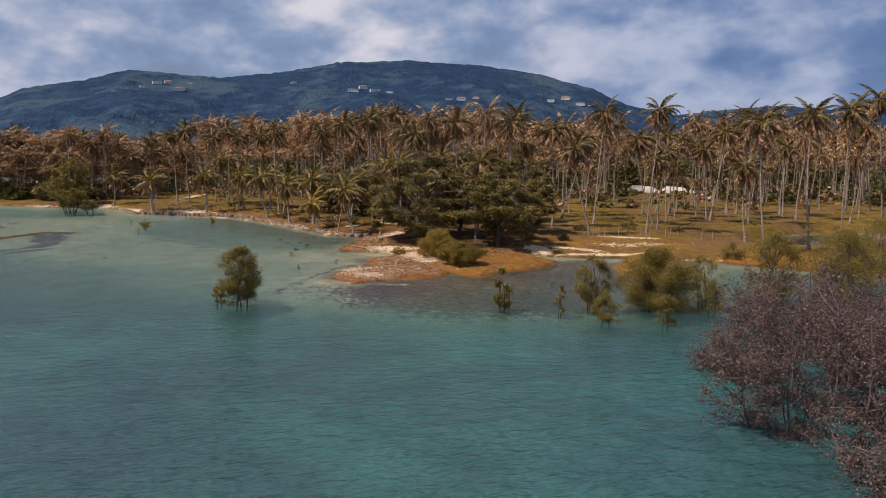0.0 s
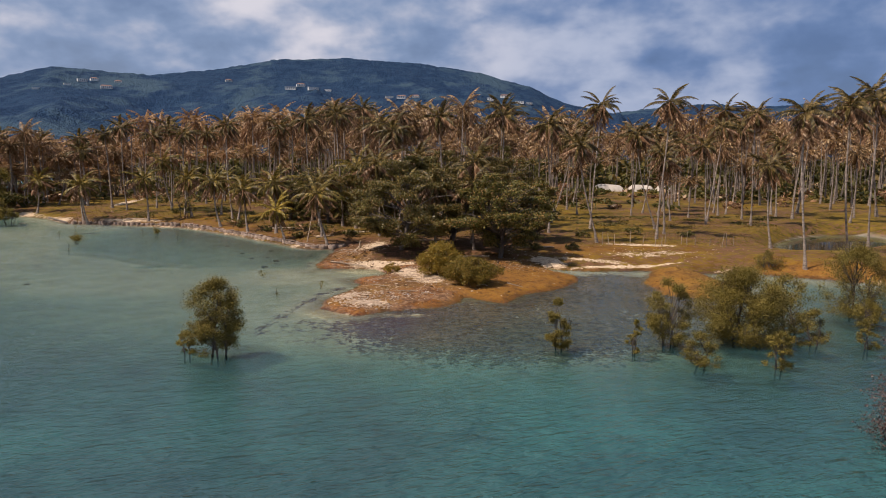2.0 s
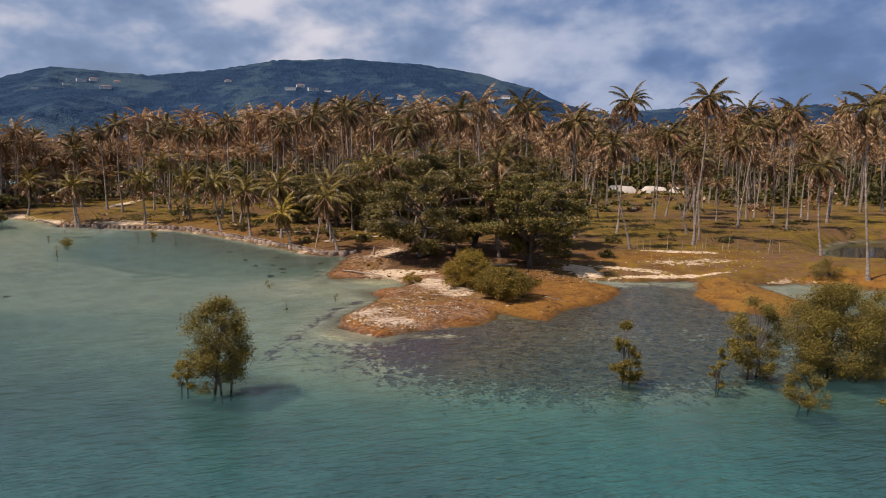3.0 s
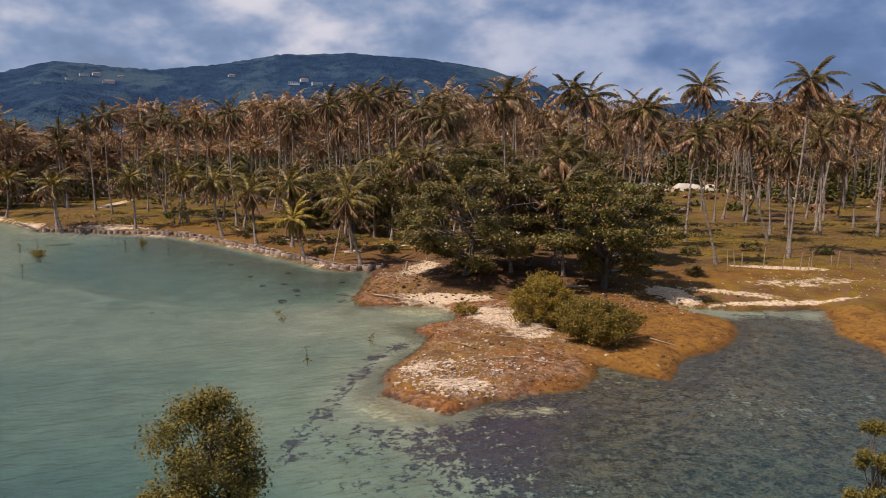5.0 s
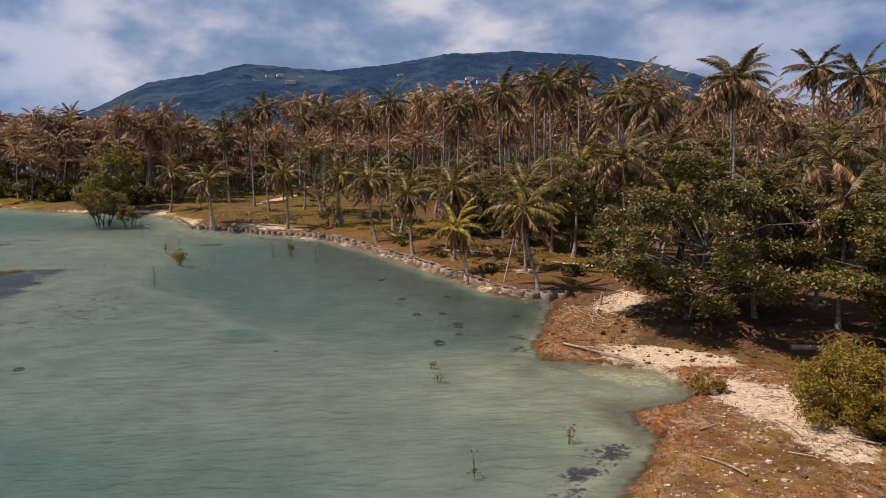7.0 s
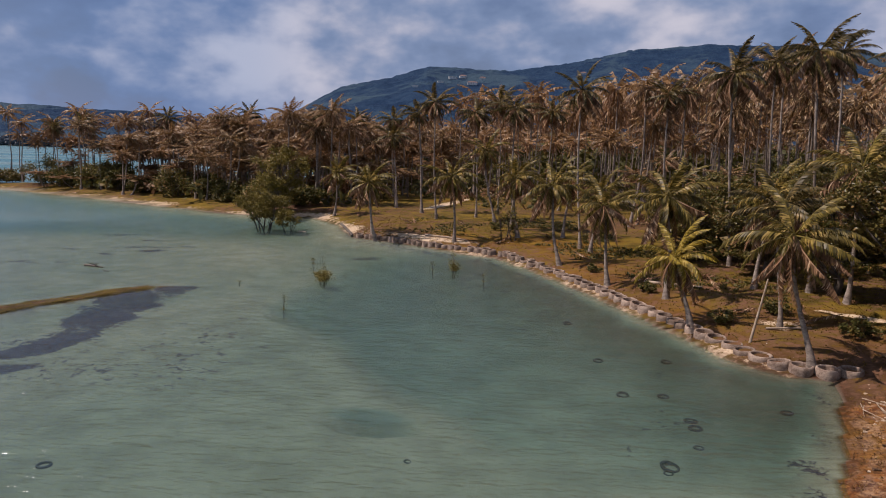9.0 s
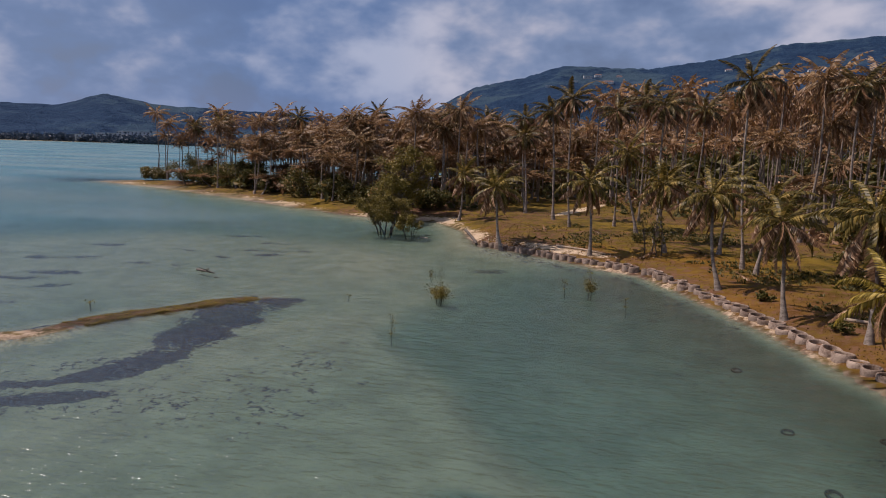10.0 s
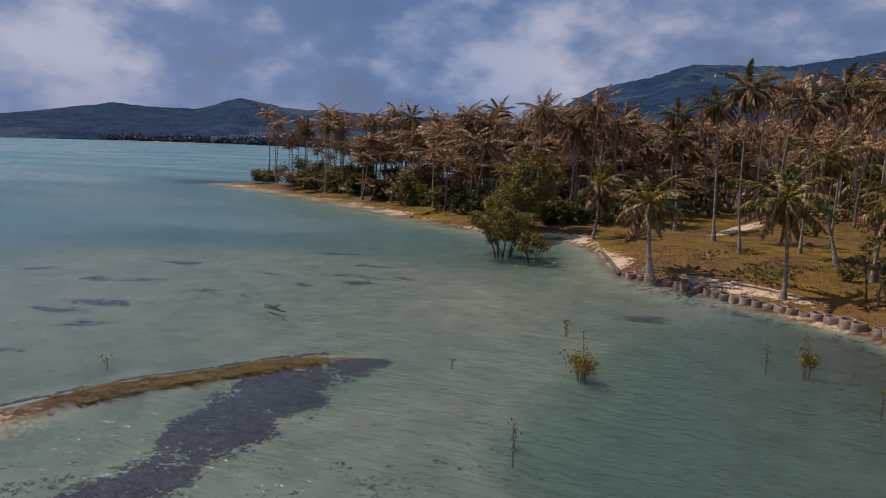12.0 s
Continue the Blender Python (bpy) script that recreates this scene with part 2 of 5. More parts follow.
def water_material():
    mat, g = material("shallow_sea")
    at = g.add("ShaderNodeTexCoord").outputs["Object"]
    turned = g.add("ShaderNodeMapping", {"Vector": at, "Rotation": (0, 0, -0.33)}).outputs["Vector"]
    ripples = g.add("ShaderNodeMapping", {"Vector": turned, "Scale": (0.70, 1.8, 1.0)}).outputs["Vector"]
    swell = g.noise(ripples, 0.95, 2.5, 0.55, 0.3)
    chop = g.noise(ripples, 2.7, 3.0, 0.6, 0.2)
    height = g.calc("ADD", g.calc("MULTIPLY", swell, 0.75), g.calc("MULTIPLY", chop, 0.36))
    bump = g.add("ShaderNodeBump", {"Height": height, "Strength": g.span(g.attr("pond"), 0.0, 1.0, 1.0, 0.015), "Distance": 0.60}).outputs["Normal"]
    calm = g.add("ShaderNodeBump", {"Height": height, "Strength": g.span(g.attr("pond"), 0.0, 1.0, 1.0, 0.015), "Distance": 0.21}).outputs["Normal"]
    murk = g.attr("murk")
    wide = g.noise(at, 0.035, 4.0, 0.55, 0.3)
    teal = g.mix(g.span(wide, 0.38, 0.62), (0.027, 0.070, 0.077), (0.032, 0.118, 0.110))
    teal = g.mix(g.attr("shoal"), teal, g.mix(g.span(g.noise(ripples, 0.02, 3.0), 0.4, 0.6), (0.100, 0.258, 0.290), (0.215, 0.330, 0.330)))
    teal = g.mix(g.attr("lagoon"), teal, g.mix(g.span(wide, 0.38, 0.62), (0.046, 0.080, 0.071), (0.055, 0.103, 0.089)))
    teal = g.mix(g.attr("silt"), teal, (0.112, 0.138, 0.112))
    teal = g.mix(g.attr("mud"), teal, (0.056, 0.056, 0.040))
    teal = g.mix(g.attr("pond"), teal, (0.014, 0.015, 0.013))
    weedy = g.noise(at, 0.28, 6.0, 0.68)
    teal = g.mix(g.span(weedy, 0.42, 0.68), teal, g.mix(1.0, teal, (0.72, 0.77, 0.80), "MULTIPLY"))
    body = g.add("ShaderNodeBsdfDiffuse", {"Color": teal, "Normal": bump}).outputs[0]
    clear = g.add("ShaderNodeBsdfTransparent", {"Color": g.mix(g.span(murk, 0.0, 0.55), (0.83, 0.935, 0.875), (0.54, 0.83, 0.79))}).outputs[0]
    inside = g.add("ShaderNodeMixShader", {0: murk, 1: clear, 2: body}).outputs[0]
    gloss = g.add("ShaderNodeBsdfGlossy", {"Color": (0.9, 0.92, 0.95), "Roughness": g.span(g.attr("pond"), 0.0, 1.0, 0.14, 0.02), "Normal": calm}).outputs[0]
    fresnel = g.add("ShaderNodeFresnel", {"IOR": 1.33, "Normal": calm}).outputs[0]
    glint = g.calc("MINIMUM", fresnel, g.span(g.attr("pond"), 0.0, 1.0, 0.38, 1.0))
    g.add("ShaderNodeOutputMaterial", {"Surface": g.add("ShaderNodeMixShader", {0: glint, 1: inside, 2: gloss}).outputs[0]})
    return mat


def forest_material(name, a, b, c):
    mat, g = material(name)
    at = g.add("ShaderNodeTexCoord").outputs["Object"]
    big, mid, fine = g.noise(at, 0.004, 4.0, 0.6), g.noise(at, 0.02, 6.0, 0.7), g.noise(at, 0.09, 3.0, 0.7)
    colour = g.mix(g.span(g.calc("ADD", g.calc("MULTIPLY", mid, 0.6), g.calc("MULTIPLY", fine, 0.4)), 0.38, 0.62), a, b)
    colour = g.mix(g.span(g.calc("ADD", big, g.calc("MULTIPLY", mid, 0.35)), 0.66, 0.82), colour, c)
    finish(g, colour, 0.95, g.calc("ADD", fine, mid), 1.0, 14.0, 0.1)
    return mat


GROUND, WATER = ground_material(), water_material()
# distance haze is put into the blue base colours of all the wooded hills
HAZED_FOREST = forest_material("hazed_hill_forest", (0.008, 0.027, 0.066), (0.022, 0.052, 0.098), (0.044, 0.080, 0.112))


# ---- mesh helpers ----
class Geo:
    """Collects vertices and faces, and becomes one mesh."""

    def __init__(self):
        self.verts, self.faces, self.mats, self.count = [], [], [], 0

    def add(self, verts, faces, mat=0):
        verts = np.asarray(verts, float).reshape(-1, 3)
        faces = np.asarray(faces, int)
        self.verts.append(verts), self.faces.append(faces + self.count), self.mats.append(np.full(len(faces), mat))
        self.count += len(verts)

    def mesh(self, name, mats, smooth=False):
        data = bpy.data.meshes.new(name)
        verts = np.concatenate(self.verts)
        loops = np.concatenate([f.ravel() for f in self.faces])
        sizes = np.concatenate([np.full(len(f), f.shape[1]) for f in self.faces])
        data.vertices.add(len(verts)), data.loops.add(len(loops)), data.polygons.add(len(sizes))
        data.vertices.foreach_set("co", verts.ravel())
        data.loops.foreach_set("vertex_index", loops)
        data.polygons.foreach_set("loop_start", np.concatenate([[0], np.cumsum(sizes)[:-1]]))
        data.polygons.foreach_set("loop_total", sizes)
        data.polygons.foreach_set("material_index", np.concatenate(self.mats))
        data.polygons.foreach_set("use_smooth", np.full(len(sizes), smooth))
        for mat in mats:
            data.materials.append(mat)
        data.update(calc_edges=True)
        data.validate()
        return data


def part(name, geo, mat, parent=None, label="", smooth=False):
    """One mesh object from a Geo or a finished mesh, under a thing or a part."""
    data = geo if isinstance(geo, bpy.types.Mesh) else geo.mesh(name, mat if isinstance(mat, (list, tuple)) else [mat], smooth)
    ob = new(name, data)
    ob.parent = parent
    return tagged(ob, label)


def tube(geo, points, radii, sides=6, mat=0, cap=True):
    points, radii = np.asarray(points, float), np.asarray(radii, float)
    along = np.gradient(points, axis=0)
    along /= np.linalg.norm(along, axis=1, keepdims=True) + 1e-9
    side = np.cross(along, [0.31, 0.17, 0.93])
    side /= np.linalg.norm(side, axis=1, keepdims=True) + 1e-9
    up = np.cross(side, along)
    a = np.linspace(0, 2 * np.pi, sides, endpoint=False)
    ring = points[:, None] + radii[:, None, None] * (np.cos(a)[None, :, None] * side[:, None] + np.sin(a)[None, :, None] * up[:, None])
    n = len(points)
    i, j = np.meshgrid(np.arange(n - 1), np.arange(sides), indexing="ij")
    k = (j + 1) % sides
    geo.add(ring, np.stack([i * sides + j, i * sides + k, (i + 1) * sides + k, (i + 1) * sides + j], -1).reshape(-1, 4), mat)
    if cap:
        geo.add(ring[-1], np.stack([np.zeros(sides - 2, int), np.arange(1, sides - 1), np.arange(2, sides)], -1), mat)


def leaves(geo, centres, size, rng, flat=0.5, long=1.6, mat=0):
    """A small folded leaf, a kite of four corners, at every centre."""
    n = len(centres)
    normal = rng.normal(size=(n, 3)) * (1 - flat) + np.array([0, 0, flat * 1.6])
    normal /= np.linalg.norm(normal, axis=1, keepdims=True)
    along = np.cross(normal, rng.normal(size=(n, 3)))
    along /= np.linalg.norm(along, axis=1, keepdims=True) + 1e-9
    side = np.cross(normal, along)
    s = (size * rng.uniform(0.6, 1.3, n))[:, None]
    v = np.stack([centres - along * s * long / 2, centres + side * s * 0.5 - normal * s * 0.12, centres + along * s * long / 2, centres - side * s * 0.5 - normal * s * 0.12], 1)
    geo.add(v, np.arange(4 * n).reshape(-1, 4), mat)


def lattice(x, y, seed):
    """Smooth random values between -1 and 1 on the plane."""
    def corner(i, j):
        v = np.sin(i * 127.1 + j * 311.7 + seed * 74.7) * 43758.5453
        return v - np.floor(v)
    i, j = np.floor(x), np.floor(y)
    u, v = x - i, y - j
    u, v = u * u * (3 - 2 * u), v * v * (3 - 2 * v)
    return 2 * ((corner(i, j) * (1 - u) + corner(i + 1, j) * u) * (1 - v) + (corner(i, j + 1) * (1 - u) + corner(i + 1, j + 1) * u) * v) - 1


def rough(x, y, scale, seed, octaves=3):
    return sum(lattice(x * 2 ** k / scale, y * 2 ** k / scale, seed + k) / 2 ** k for k in range(octaves)) / 1.6


# ---- the lie of the land ----
FAR_SHORE = [(-4400, 60), (-2600, 300), (-1700, 470), (-1250, 545), (-1000, 650), (-500, 610), (-220, 470), (-130, 330), (-97, 250), (-100, 205), (-115, 182), (-140, 162), (-161, 150.0)]
BEACH = [(-167, 147.3), (-156, 146.4), (-132, 143.9), (-110, 139.3), (-93, 135.3), (-80, 132.2), (-72, 131.4), (-65, 133.8), (-57.5, 128), (-50, 118.8), (-45, 117.7), (-40.5, 116.2), (-36.7, 115), (-32, 113.4), (-28.4, 109.8), (-25.4, 106.6), (-20.6, 100.6), (-16.9, 95.8), (-13.8, 91.6), (-12.2, 89.5), (-10.2, 87.9), (-8.4, 88.0)]
SPIT = [(-8.4, 84.8), (-9.4, 77.5), (-8.9, 74.2), (-5.6, 73.9), (-3.6, 73.6), (-2.6, 71.2), (-3.2, 69.0), (-5.6, 67.8), (-4.7, 65.4), (-5.9, 62.6), (-7.3, 60), (-7.5, 56.3), (-4.9, 54.2), (-2.7, 55.4), (1.3, 56.7), (3, 60), (5.5, 57.8), (7.2, 60.3), (11.5, 63.6), (13.9, 67.9), (12.9, 70.4), (11.5, 73.2), (16, 71.8), (22.2, 71.4)]
EAST = [(19.3, 65.5), (18.8, 60), (22, 57.7), (26, 62), (26.3, 69.3), (30, 70.2), (35.4, 66.5), (40.8, 62.5), (52, 60), (75, 52), (130, 42), (320, 10), (4400, -300)]
COAST = np.array(FAR_SHORE + BEACH + SPIT + EAST + [(4400, 4400), (-4400, 4400)], float)


def inland(x, y):
    """Metres from the waterline: above nought on land, below it in the sea."""
    best, inside = np.full(x.shape, 1e9), np.zeros(x.shape, bool)
    for (ax, ay), (bx, by) in zip(COAST, np.roll(COAST, -1, 0)):
        dx, dy = bx - ax, by - ay
        f = np.clip(((x - ax) * dx + (y - ay) * dy) / (dx * dx + dy * dy), 0, 1)
        best = np.minimum(best, (x - ax - f * dx) ** 2 + (y - ay - f * dy) ** 2)
        if by != ay:
            inside ^= ((ay > y) != (by > y)) & (x < (bx - ax) * (y - ay) / (by - ay) + ax)
    return np.where(inside, 1, -1) * np.sqrt(best)


def spot(x, y, cx, cy, rx, ry, turn=0.0):
    """One inside an ellipse, fading to nought round its edge."""
    c, s = math.cos(radians(turn)), math.sin(radians(turn))
    u, v = ((x - cx) * c + (y - cy) * s) / rx, (-(x - cx) * s + (y - cy) * c) / ry
    return np.clip(1.6 - np.sqrt(u * u + v * v) * 1.1, 0, 1)


def bar_way(x, y):
    """Along and across the weedy sand bar in the bay."""
    cx = np.interp(y, [66, 72, 75, 77, 80, 82.5, 85, 88, 90.5, 92.5], [-53.5, -52.8, -52.2, -51.6, -51.4, -51.2, -50.5, -49.7, -48.8, -48.0])
    return y, x - cx


def terrain(x, y):
    """Height of the ground, and how far inland."""
    d = inland(x, y) + 0.35 * rough(x, y, 2.6, 3) + 0.16 * rough(x, y, 0.8, 14)
    strip = 0.42 * np.clip((x + 38) / 3, 0, 1) * np.clip((-9.5 - x) / 2, 0, 1) * (y > 86)
    d = d + strip
    spit = spot(x, y, 1.5, 63, 17, 13)
    rise = np.where(spit > 0.3, 0.75, 1.25)
    bank = np.where(spit > 0.3, 0.26, 0.0) * (1 - np.exp(-np.maximum(d, 0) / 0.5))
    land = 0.03 + bank + (rise - bank) * (1 - np.exp(-np.maximum(d, 0) / np.where(spit > 0.3, 6.0, 4.5))) + 0.004 * np.clip(d, 0, 400) + 0.10 * rough(x, y, 3.0, 11) * np.clip(d / 4, 0, 1)
    walled = (x > -50.5) & (x < -8.2) & (y > 87) & (d > 0) & (d < 40)
    back = d - strip
    walled = walled & (back > 0.7)
    land = np.where(walled, np.maximum(land, 0.48 * np.clip((back - 0.7) / 0.5, 0, 1) + 0.25 * np.clip((back - 1.2) / 1.5, 0, 1)), land)
    out = np.maximum(-d, 0)
    channel = np.clip((x + 38 - np.where(y < 88, (86.5 - y) * 1.25, (88 - y) * 0.1 - 1.7) + 2.6 * rough(x, y, 9, 15)) / 6.0 + 0.1, 0, 1) * np.clip((y - 68) / 8, 0, 1)
    out = np.maximum(out - 0.7, 0) + 0.12 * out
    shallow = 1.0 - 0.80 * np.maximum(spot(x, y, -58, 90, 32, 28, 20) * (1 - 0.45 * channel), (1 - 0.8 * channel) * np.clip((y - 60) / 14, 0, 1) * np.clip((x + 80) / 12, 0, 1) * np.clip((112 - y) / 10, 0, 1)) - 0.72 * spot(x, y, 8, 51, 16, 12) - 0.40 * spot(x, y, -21, 68, 20, 24) - 0.18 * spot(x, y, -27, 54, 18, 14) - 0.12 * spot(x, y, -13, 80, 7, 10) - 0.45 * spot(x, y, -125, 105, 55, 32)
    sea = -(0.05 + 1.9 * (1 - np.exp(-out / 13)) + 0.004 * np.minimum(out, 600)) * np.clip(shallow, 0.16, 1) + 0.06 * rough(x, y, 4.0, 5)
    z = np.where(d > 0, land, np.minimum(sea, -0.02))
    along, across = bar_way(x, y)
    bar = np.exp(-(across / np.interp(y, [74, 79], [1.5, 1.5])) ** 2) * np.clip((92.5 - along) / 4, 0, 1) * np.clip((along - 66) / 4, 0, 1)
    z = np.where(d < 0, np.maximum(z, -0.45 + np.minimum(0.6 * bar, 0.50) + 0.07 * rough(x, y, 0.9, 18) + 0.05 * rough(x, y, 1.5, 8)) * (bar > 0.05) + z * (bar <= 0.05), z)
    z = z - 0.7 * spot(x, y, -24.8, 75.6, 1.5 + 0.5 * rough(x, y, 1.2, 36), 0.9, 10) ** 2
    z = z - 3.2 * spot(x, y, 54.5, 91.5, 14, 5.6, 42) * (d > 0)
    return z, d


def ground_height(x, y):
    z, _ = terrain(np.array([float(x)]), np.array([float(y)]))
    return float(z[0])


def ticks(a, b, step, reach):
    """Even steps from a to b, then ever longer ones out to the reach on both sides."""
    inner, far, s = list(np.arange(a, b, step)), [], step
    low, high = [], []
    p = inner[-1]
    while p < reach:
        s *= 1.16
        p += s
        high.append(p)
    p, s = inner[0], step
    while p > -reach:
        s *= 1.16
        p -= s
        low.append(p)
    return np.array(low[::-1] + inner + high)


def sheet(xs, ys):
    x, y = np.meshgrid(xs, ys)
    n, m = x.shape
    i, j = np.meshgrid(np.arange(n - 1), np.arange(m - 1), indexing="ij")
    return x, y, np.stack([i * m + j, i * m + j + 1, (i + 1) * m + j + 1, (i + 1) * m + j], -1).reshape(-1, 4)


def put_values(data, **values):
    for name, v in values.items():
        data.attributes.new(name, "FLOAT", "POINT").data.foreach_set("value", np.clip(v, 0, 1).astype(np.float32).ravel())


def finer(values, a, b):
    """Halve the steps between a and b."""
    mids = (values[1:] + values[:-1]) / 2
    return np.sort(np.concatenate([values, mids[(mids > a) & (mids < b)]]))


X, Y, FACES = sheet(finer(ticks(-72, 50, 0.5, 4400), -14, 17), finer(ticks(38, 132, 0.5, 4400), 52, 92))
Z, D = terrain(X, Y)
geo = Geo()
geo.add(np.stack([X, Y, Z], -1), FACES)
ground = part("ground", geo, GROUND, smooth=True)
tagged(ground, "sandy shore with dry grass, brown seaweed wrack and pale seabed", "ground", kind="structure")
spit_zone = spot(X, Y, 2, 62, 19, 13)
weed = np.maximum.reduce([spit_zone * np.clip(1.25 - D / 8, 0, 1), spot(X, Y, -7.0, 79, 2.8, 6), spot(X, Y, 22, 64, 5, 7), 0.9 * spot(X, Y, 36, 67, 8, 3, -20)])
weed = np.where(D > -0.22, weed, 0)
along, across = bar_way(X, Y)
bar_weed = np.exp(-((across + 0.2) / 1.0) ** 2) * (along < 92) * (along > 75) * (D < 0)
weed = np.maximum(weed, 0.42 * bar_weed * (Z > -0.12))
sand = np.maximum.reduce([spot(X, Y, -0.2, 68.2, 1.9, 4.0, 20), 0.8 * spot(X, Y, -5.8, 58.8, 1.0, 1.0), 0.62 * spot(X, Y, 0.6, 63.8, 2.2, 0.9, -30), 0.5 * spot(X, Y, -1.5, 58.6, 3.0, 0.6, 25), 0.72 * spot(X, Y, -4.3, 84.8, 1.7, 4.0, -20), spot(X, Y, -4.2, 56.5, 1.4, 0.7), 0.42 * spot(X, Y, -4.8, 59.5, 2.0, 2.5),
    spot(X, Y, 13.0, 74.6, 1.3, 2.2, 30), 0.62 * spot(X, Y, 20, 72.4, 7, 0.5), 0.55 * spot(X, Y, 17.2, 74.6, 5.2, 0.8, -23), 0.78 * spot(X, Y, 25.0, 81.6, 4.2, 0.9, -20), 0.48 * spot(X, Y, 24, 76.6, 6, 1.8), 0.55 * (np.abs(across) < 1.8) * np.clip((82 - along) / 5, 0, 1) * (D < 0), spot(X, Y, 90, 255, 22, 9), spot(X, Y, -3.4, 74.6, 3.4, 1.3, -12),
    spot(X, Y, -52.6, 152, 1.0, 11, 3), 0.62 * spot(X, Y, -41, 118.6, 7, 1.2, -16), 0.75 * spot(X, Y, -6, 97, 3.2, 0.5, -25), 0.5 * spot(X, Y, -10, 94.5, 1.8, 1.2), (0.60 + 0.40 * rough(X, Y, 5, 91)) * (X < -51) * np.clip(1.15 - D / 3.6, 0, 1) * (D > 0), 0.6 * (X > 27) * np.clip(1.0 - D / 2, 0, 1) * (D > 0)])
sand = np.maximum.reduce([sand, 0.8 * spot(X, Y, -6.4, 55.0, 2.3, 1.7, -20) * (D < 0), 0.7 * spot(X, Y, -5.2, 72.6, 3.0, 1.5, -10) * (D < 0.4), 0.5 * spot(X, Y, -2.0, 54.2, 2.5, 0.8) * (D < 0)])
sand = np.maximum(sand, (0.42 + 0.3 * rough(X, Y, 1.5, 63)) * (X > -38) * (X < -9.5) * (Y > 86) * (D > -0.4) * (D < 0.9))
sand = np.where(weed > 0.75, sand * 0.75, sand)
grass_bed = np.maximum.reduce([0.74 * spot(X, Y, 6, 52, 14, 8), 0.72 * spot(X, Y, 14, 58, 9, 8), (0.30 + 0.5 * rough(X, Y, 1.1, 44)) * np.exp(-((D + 0.9) / 0.9) ** 2) * (X > -13) * (X < -8) * (Y > 74) * (Y < 87), 0.75 * spot(X, Y, 17, 66, 5, 6), (0.40 + 0.25 * rough(X, Y, 0.9, 66)) * np.exp(-((X - np.interp(Y, [50, 52, 54.3, 56.8, 58.7, 59.8, 62.4, 64.5], [-10.5, -10.6, -10.0, -9.2, -8.7, -8.6, -7.7, -6.4])) / 0.9) ** 2) * (Y > 50) * (Y < 65), 0.8 * spot(X, Y, -45.4, 73.6, 1.7, 0.5, 40), 0.95 * spot(X, Y, -43.0, 73.4, 2.3, 0.7, 50), 0.28 * spot(X, Y, -40, 88, 5, 5), 0.5 * np.clip(-D / 60 - 0.4, 0, 1) * (Y < 60),
    (0.29 + 0.2 * rough(X, Y, 5, 69)) * spot(X, Y, -41, 77.5, 8, 9), (0.26 + 0.12 * rough(X, Y, 4, 68)) * np.exp(-((D + 5) / 5) ** 2) * np.clip((X + 44) / 6, 0, 1) * np.clip((-9 - X) / 6, 0, 1) * np.clip((Y - 70) / 10, 0, 1), 0.6 * spot(X, Y, -43.2, 109.2, 2.0, 1.2, 38), (0.36 + 0.2 * rough(X, Y, 3, 67)) * np.exp(-((D + 1.6) / 1.5) ** 2) * (X > -49) * (Y > 98)])
for px, py, long, wide in ((-66, 98.4, 3.2, 0.9), (-66.5, 102.7, 3.0, 0.7), (-63.1, 102.4, 2.4, 0.7), (-62.4, 105.5, 2.6, 0.7), (-69.5, 99.8, 1.8, 0.5), (-65.9, 93.7, 3.4, 0.8), (-68.5, 96.0, 2.0, 0.6), (-74.2, 111.1, 2.4, 0.6), (-66.9, 108.3, 2.0, 0.6),
        (-67.8, 87.0, 2.6, 0.8), (-67.5, 84.6, 2.4, 0.6), (-64.8, 83.5, 3.0, 0.7), (-83.1, 87.3, 3.4, 0.9), (-61.9, 79.3, 2.2, 0.6), (-75.7, 89.7, 2.0, 0.6), (-72.0, 92.5, 2.6, 0.7), (-78.0, 97.0, 2.8, 0.8)):
    grass_bed = np.maximum(grass_bed, (0.46 + 0.45 * rough(X, Y, 1.6, 84)) * spot(X, Y, px, py, long * 1.1, wide * 1.4, 38 + 6 * math.sin(px * 3)))
band = np.interp(Y, [74.6, 76.5, 79, 81.5, 83.5, 86.5, 89.5, 92], [-44.2, -43.8, -44.1, -45.6, -46.3, -47.3, -48.0, -47.8])
band_wide = np.interp(Y, [74.6, 76.5, 79, 81.5, 83.5, 86.5, 89.5, 92], [0.3, 0.9, 1.0, 1.8, 2.1, 1.9, 1.2, 0.5])
grass_bed = np.maximum(grass_bed, (0.80 + 0.5 * rough(X, Y, 1.8, 83)) * np.clip(1.7 - np.abs(X - band) / band_wide, 0, 1) * (Y > 74.5) * (Y < 92.5) * (Z < 0.0))
grass_bed = np.maximum(grass_bed, 0.65 * np.exp(-((across + 1.9) / 0.5) ** 2) * (along < 91) * (Z < 0.0) * (D < 0) * (along > 70))
grass_bed = grass_bed * (1 - np.maximum(spot(X, Y, -6.6, 55.0, 2.2, 1.7, -20), spot(X, Y, -7.2, 57.6, 0.7, 1.0))) + 0.18 * rough(X, Y, 9, 21)
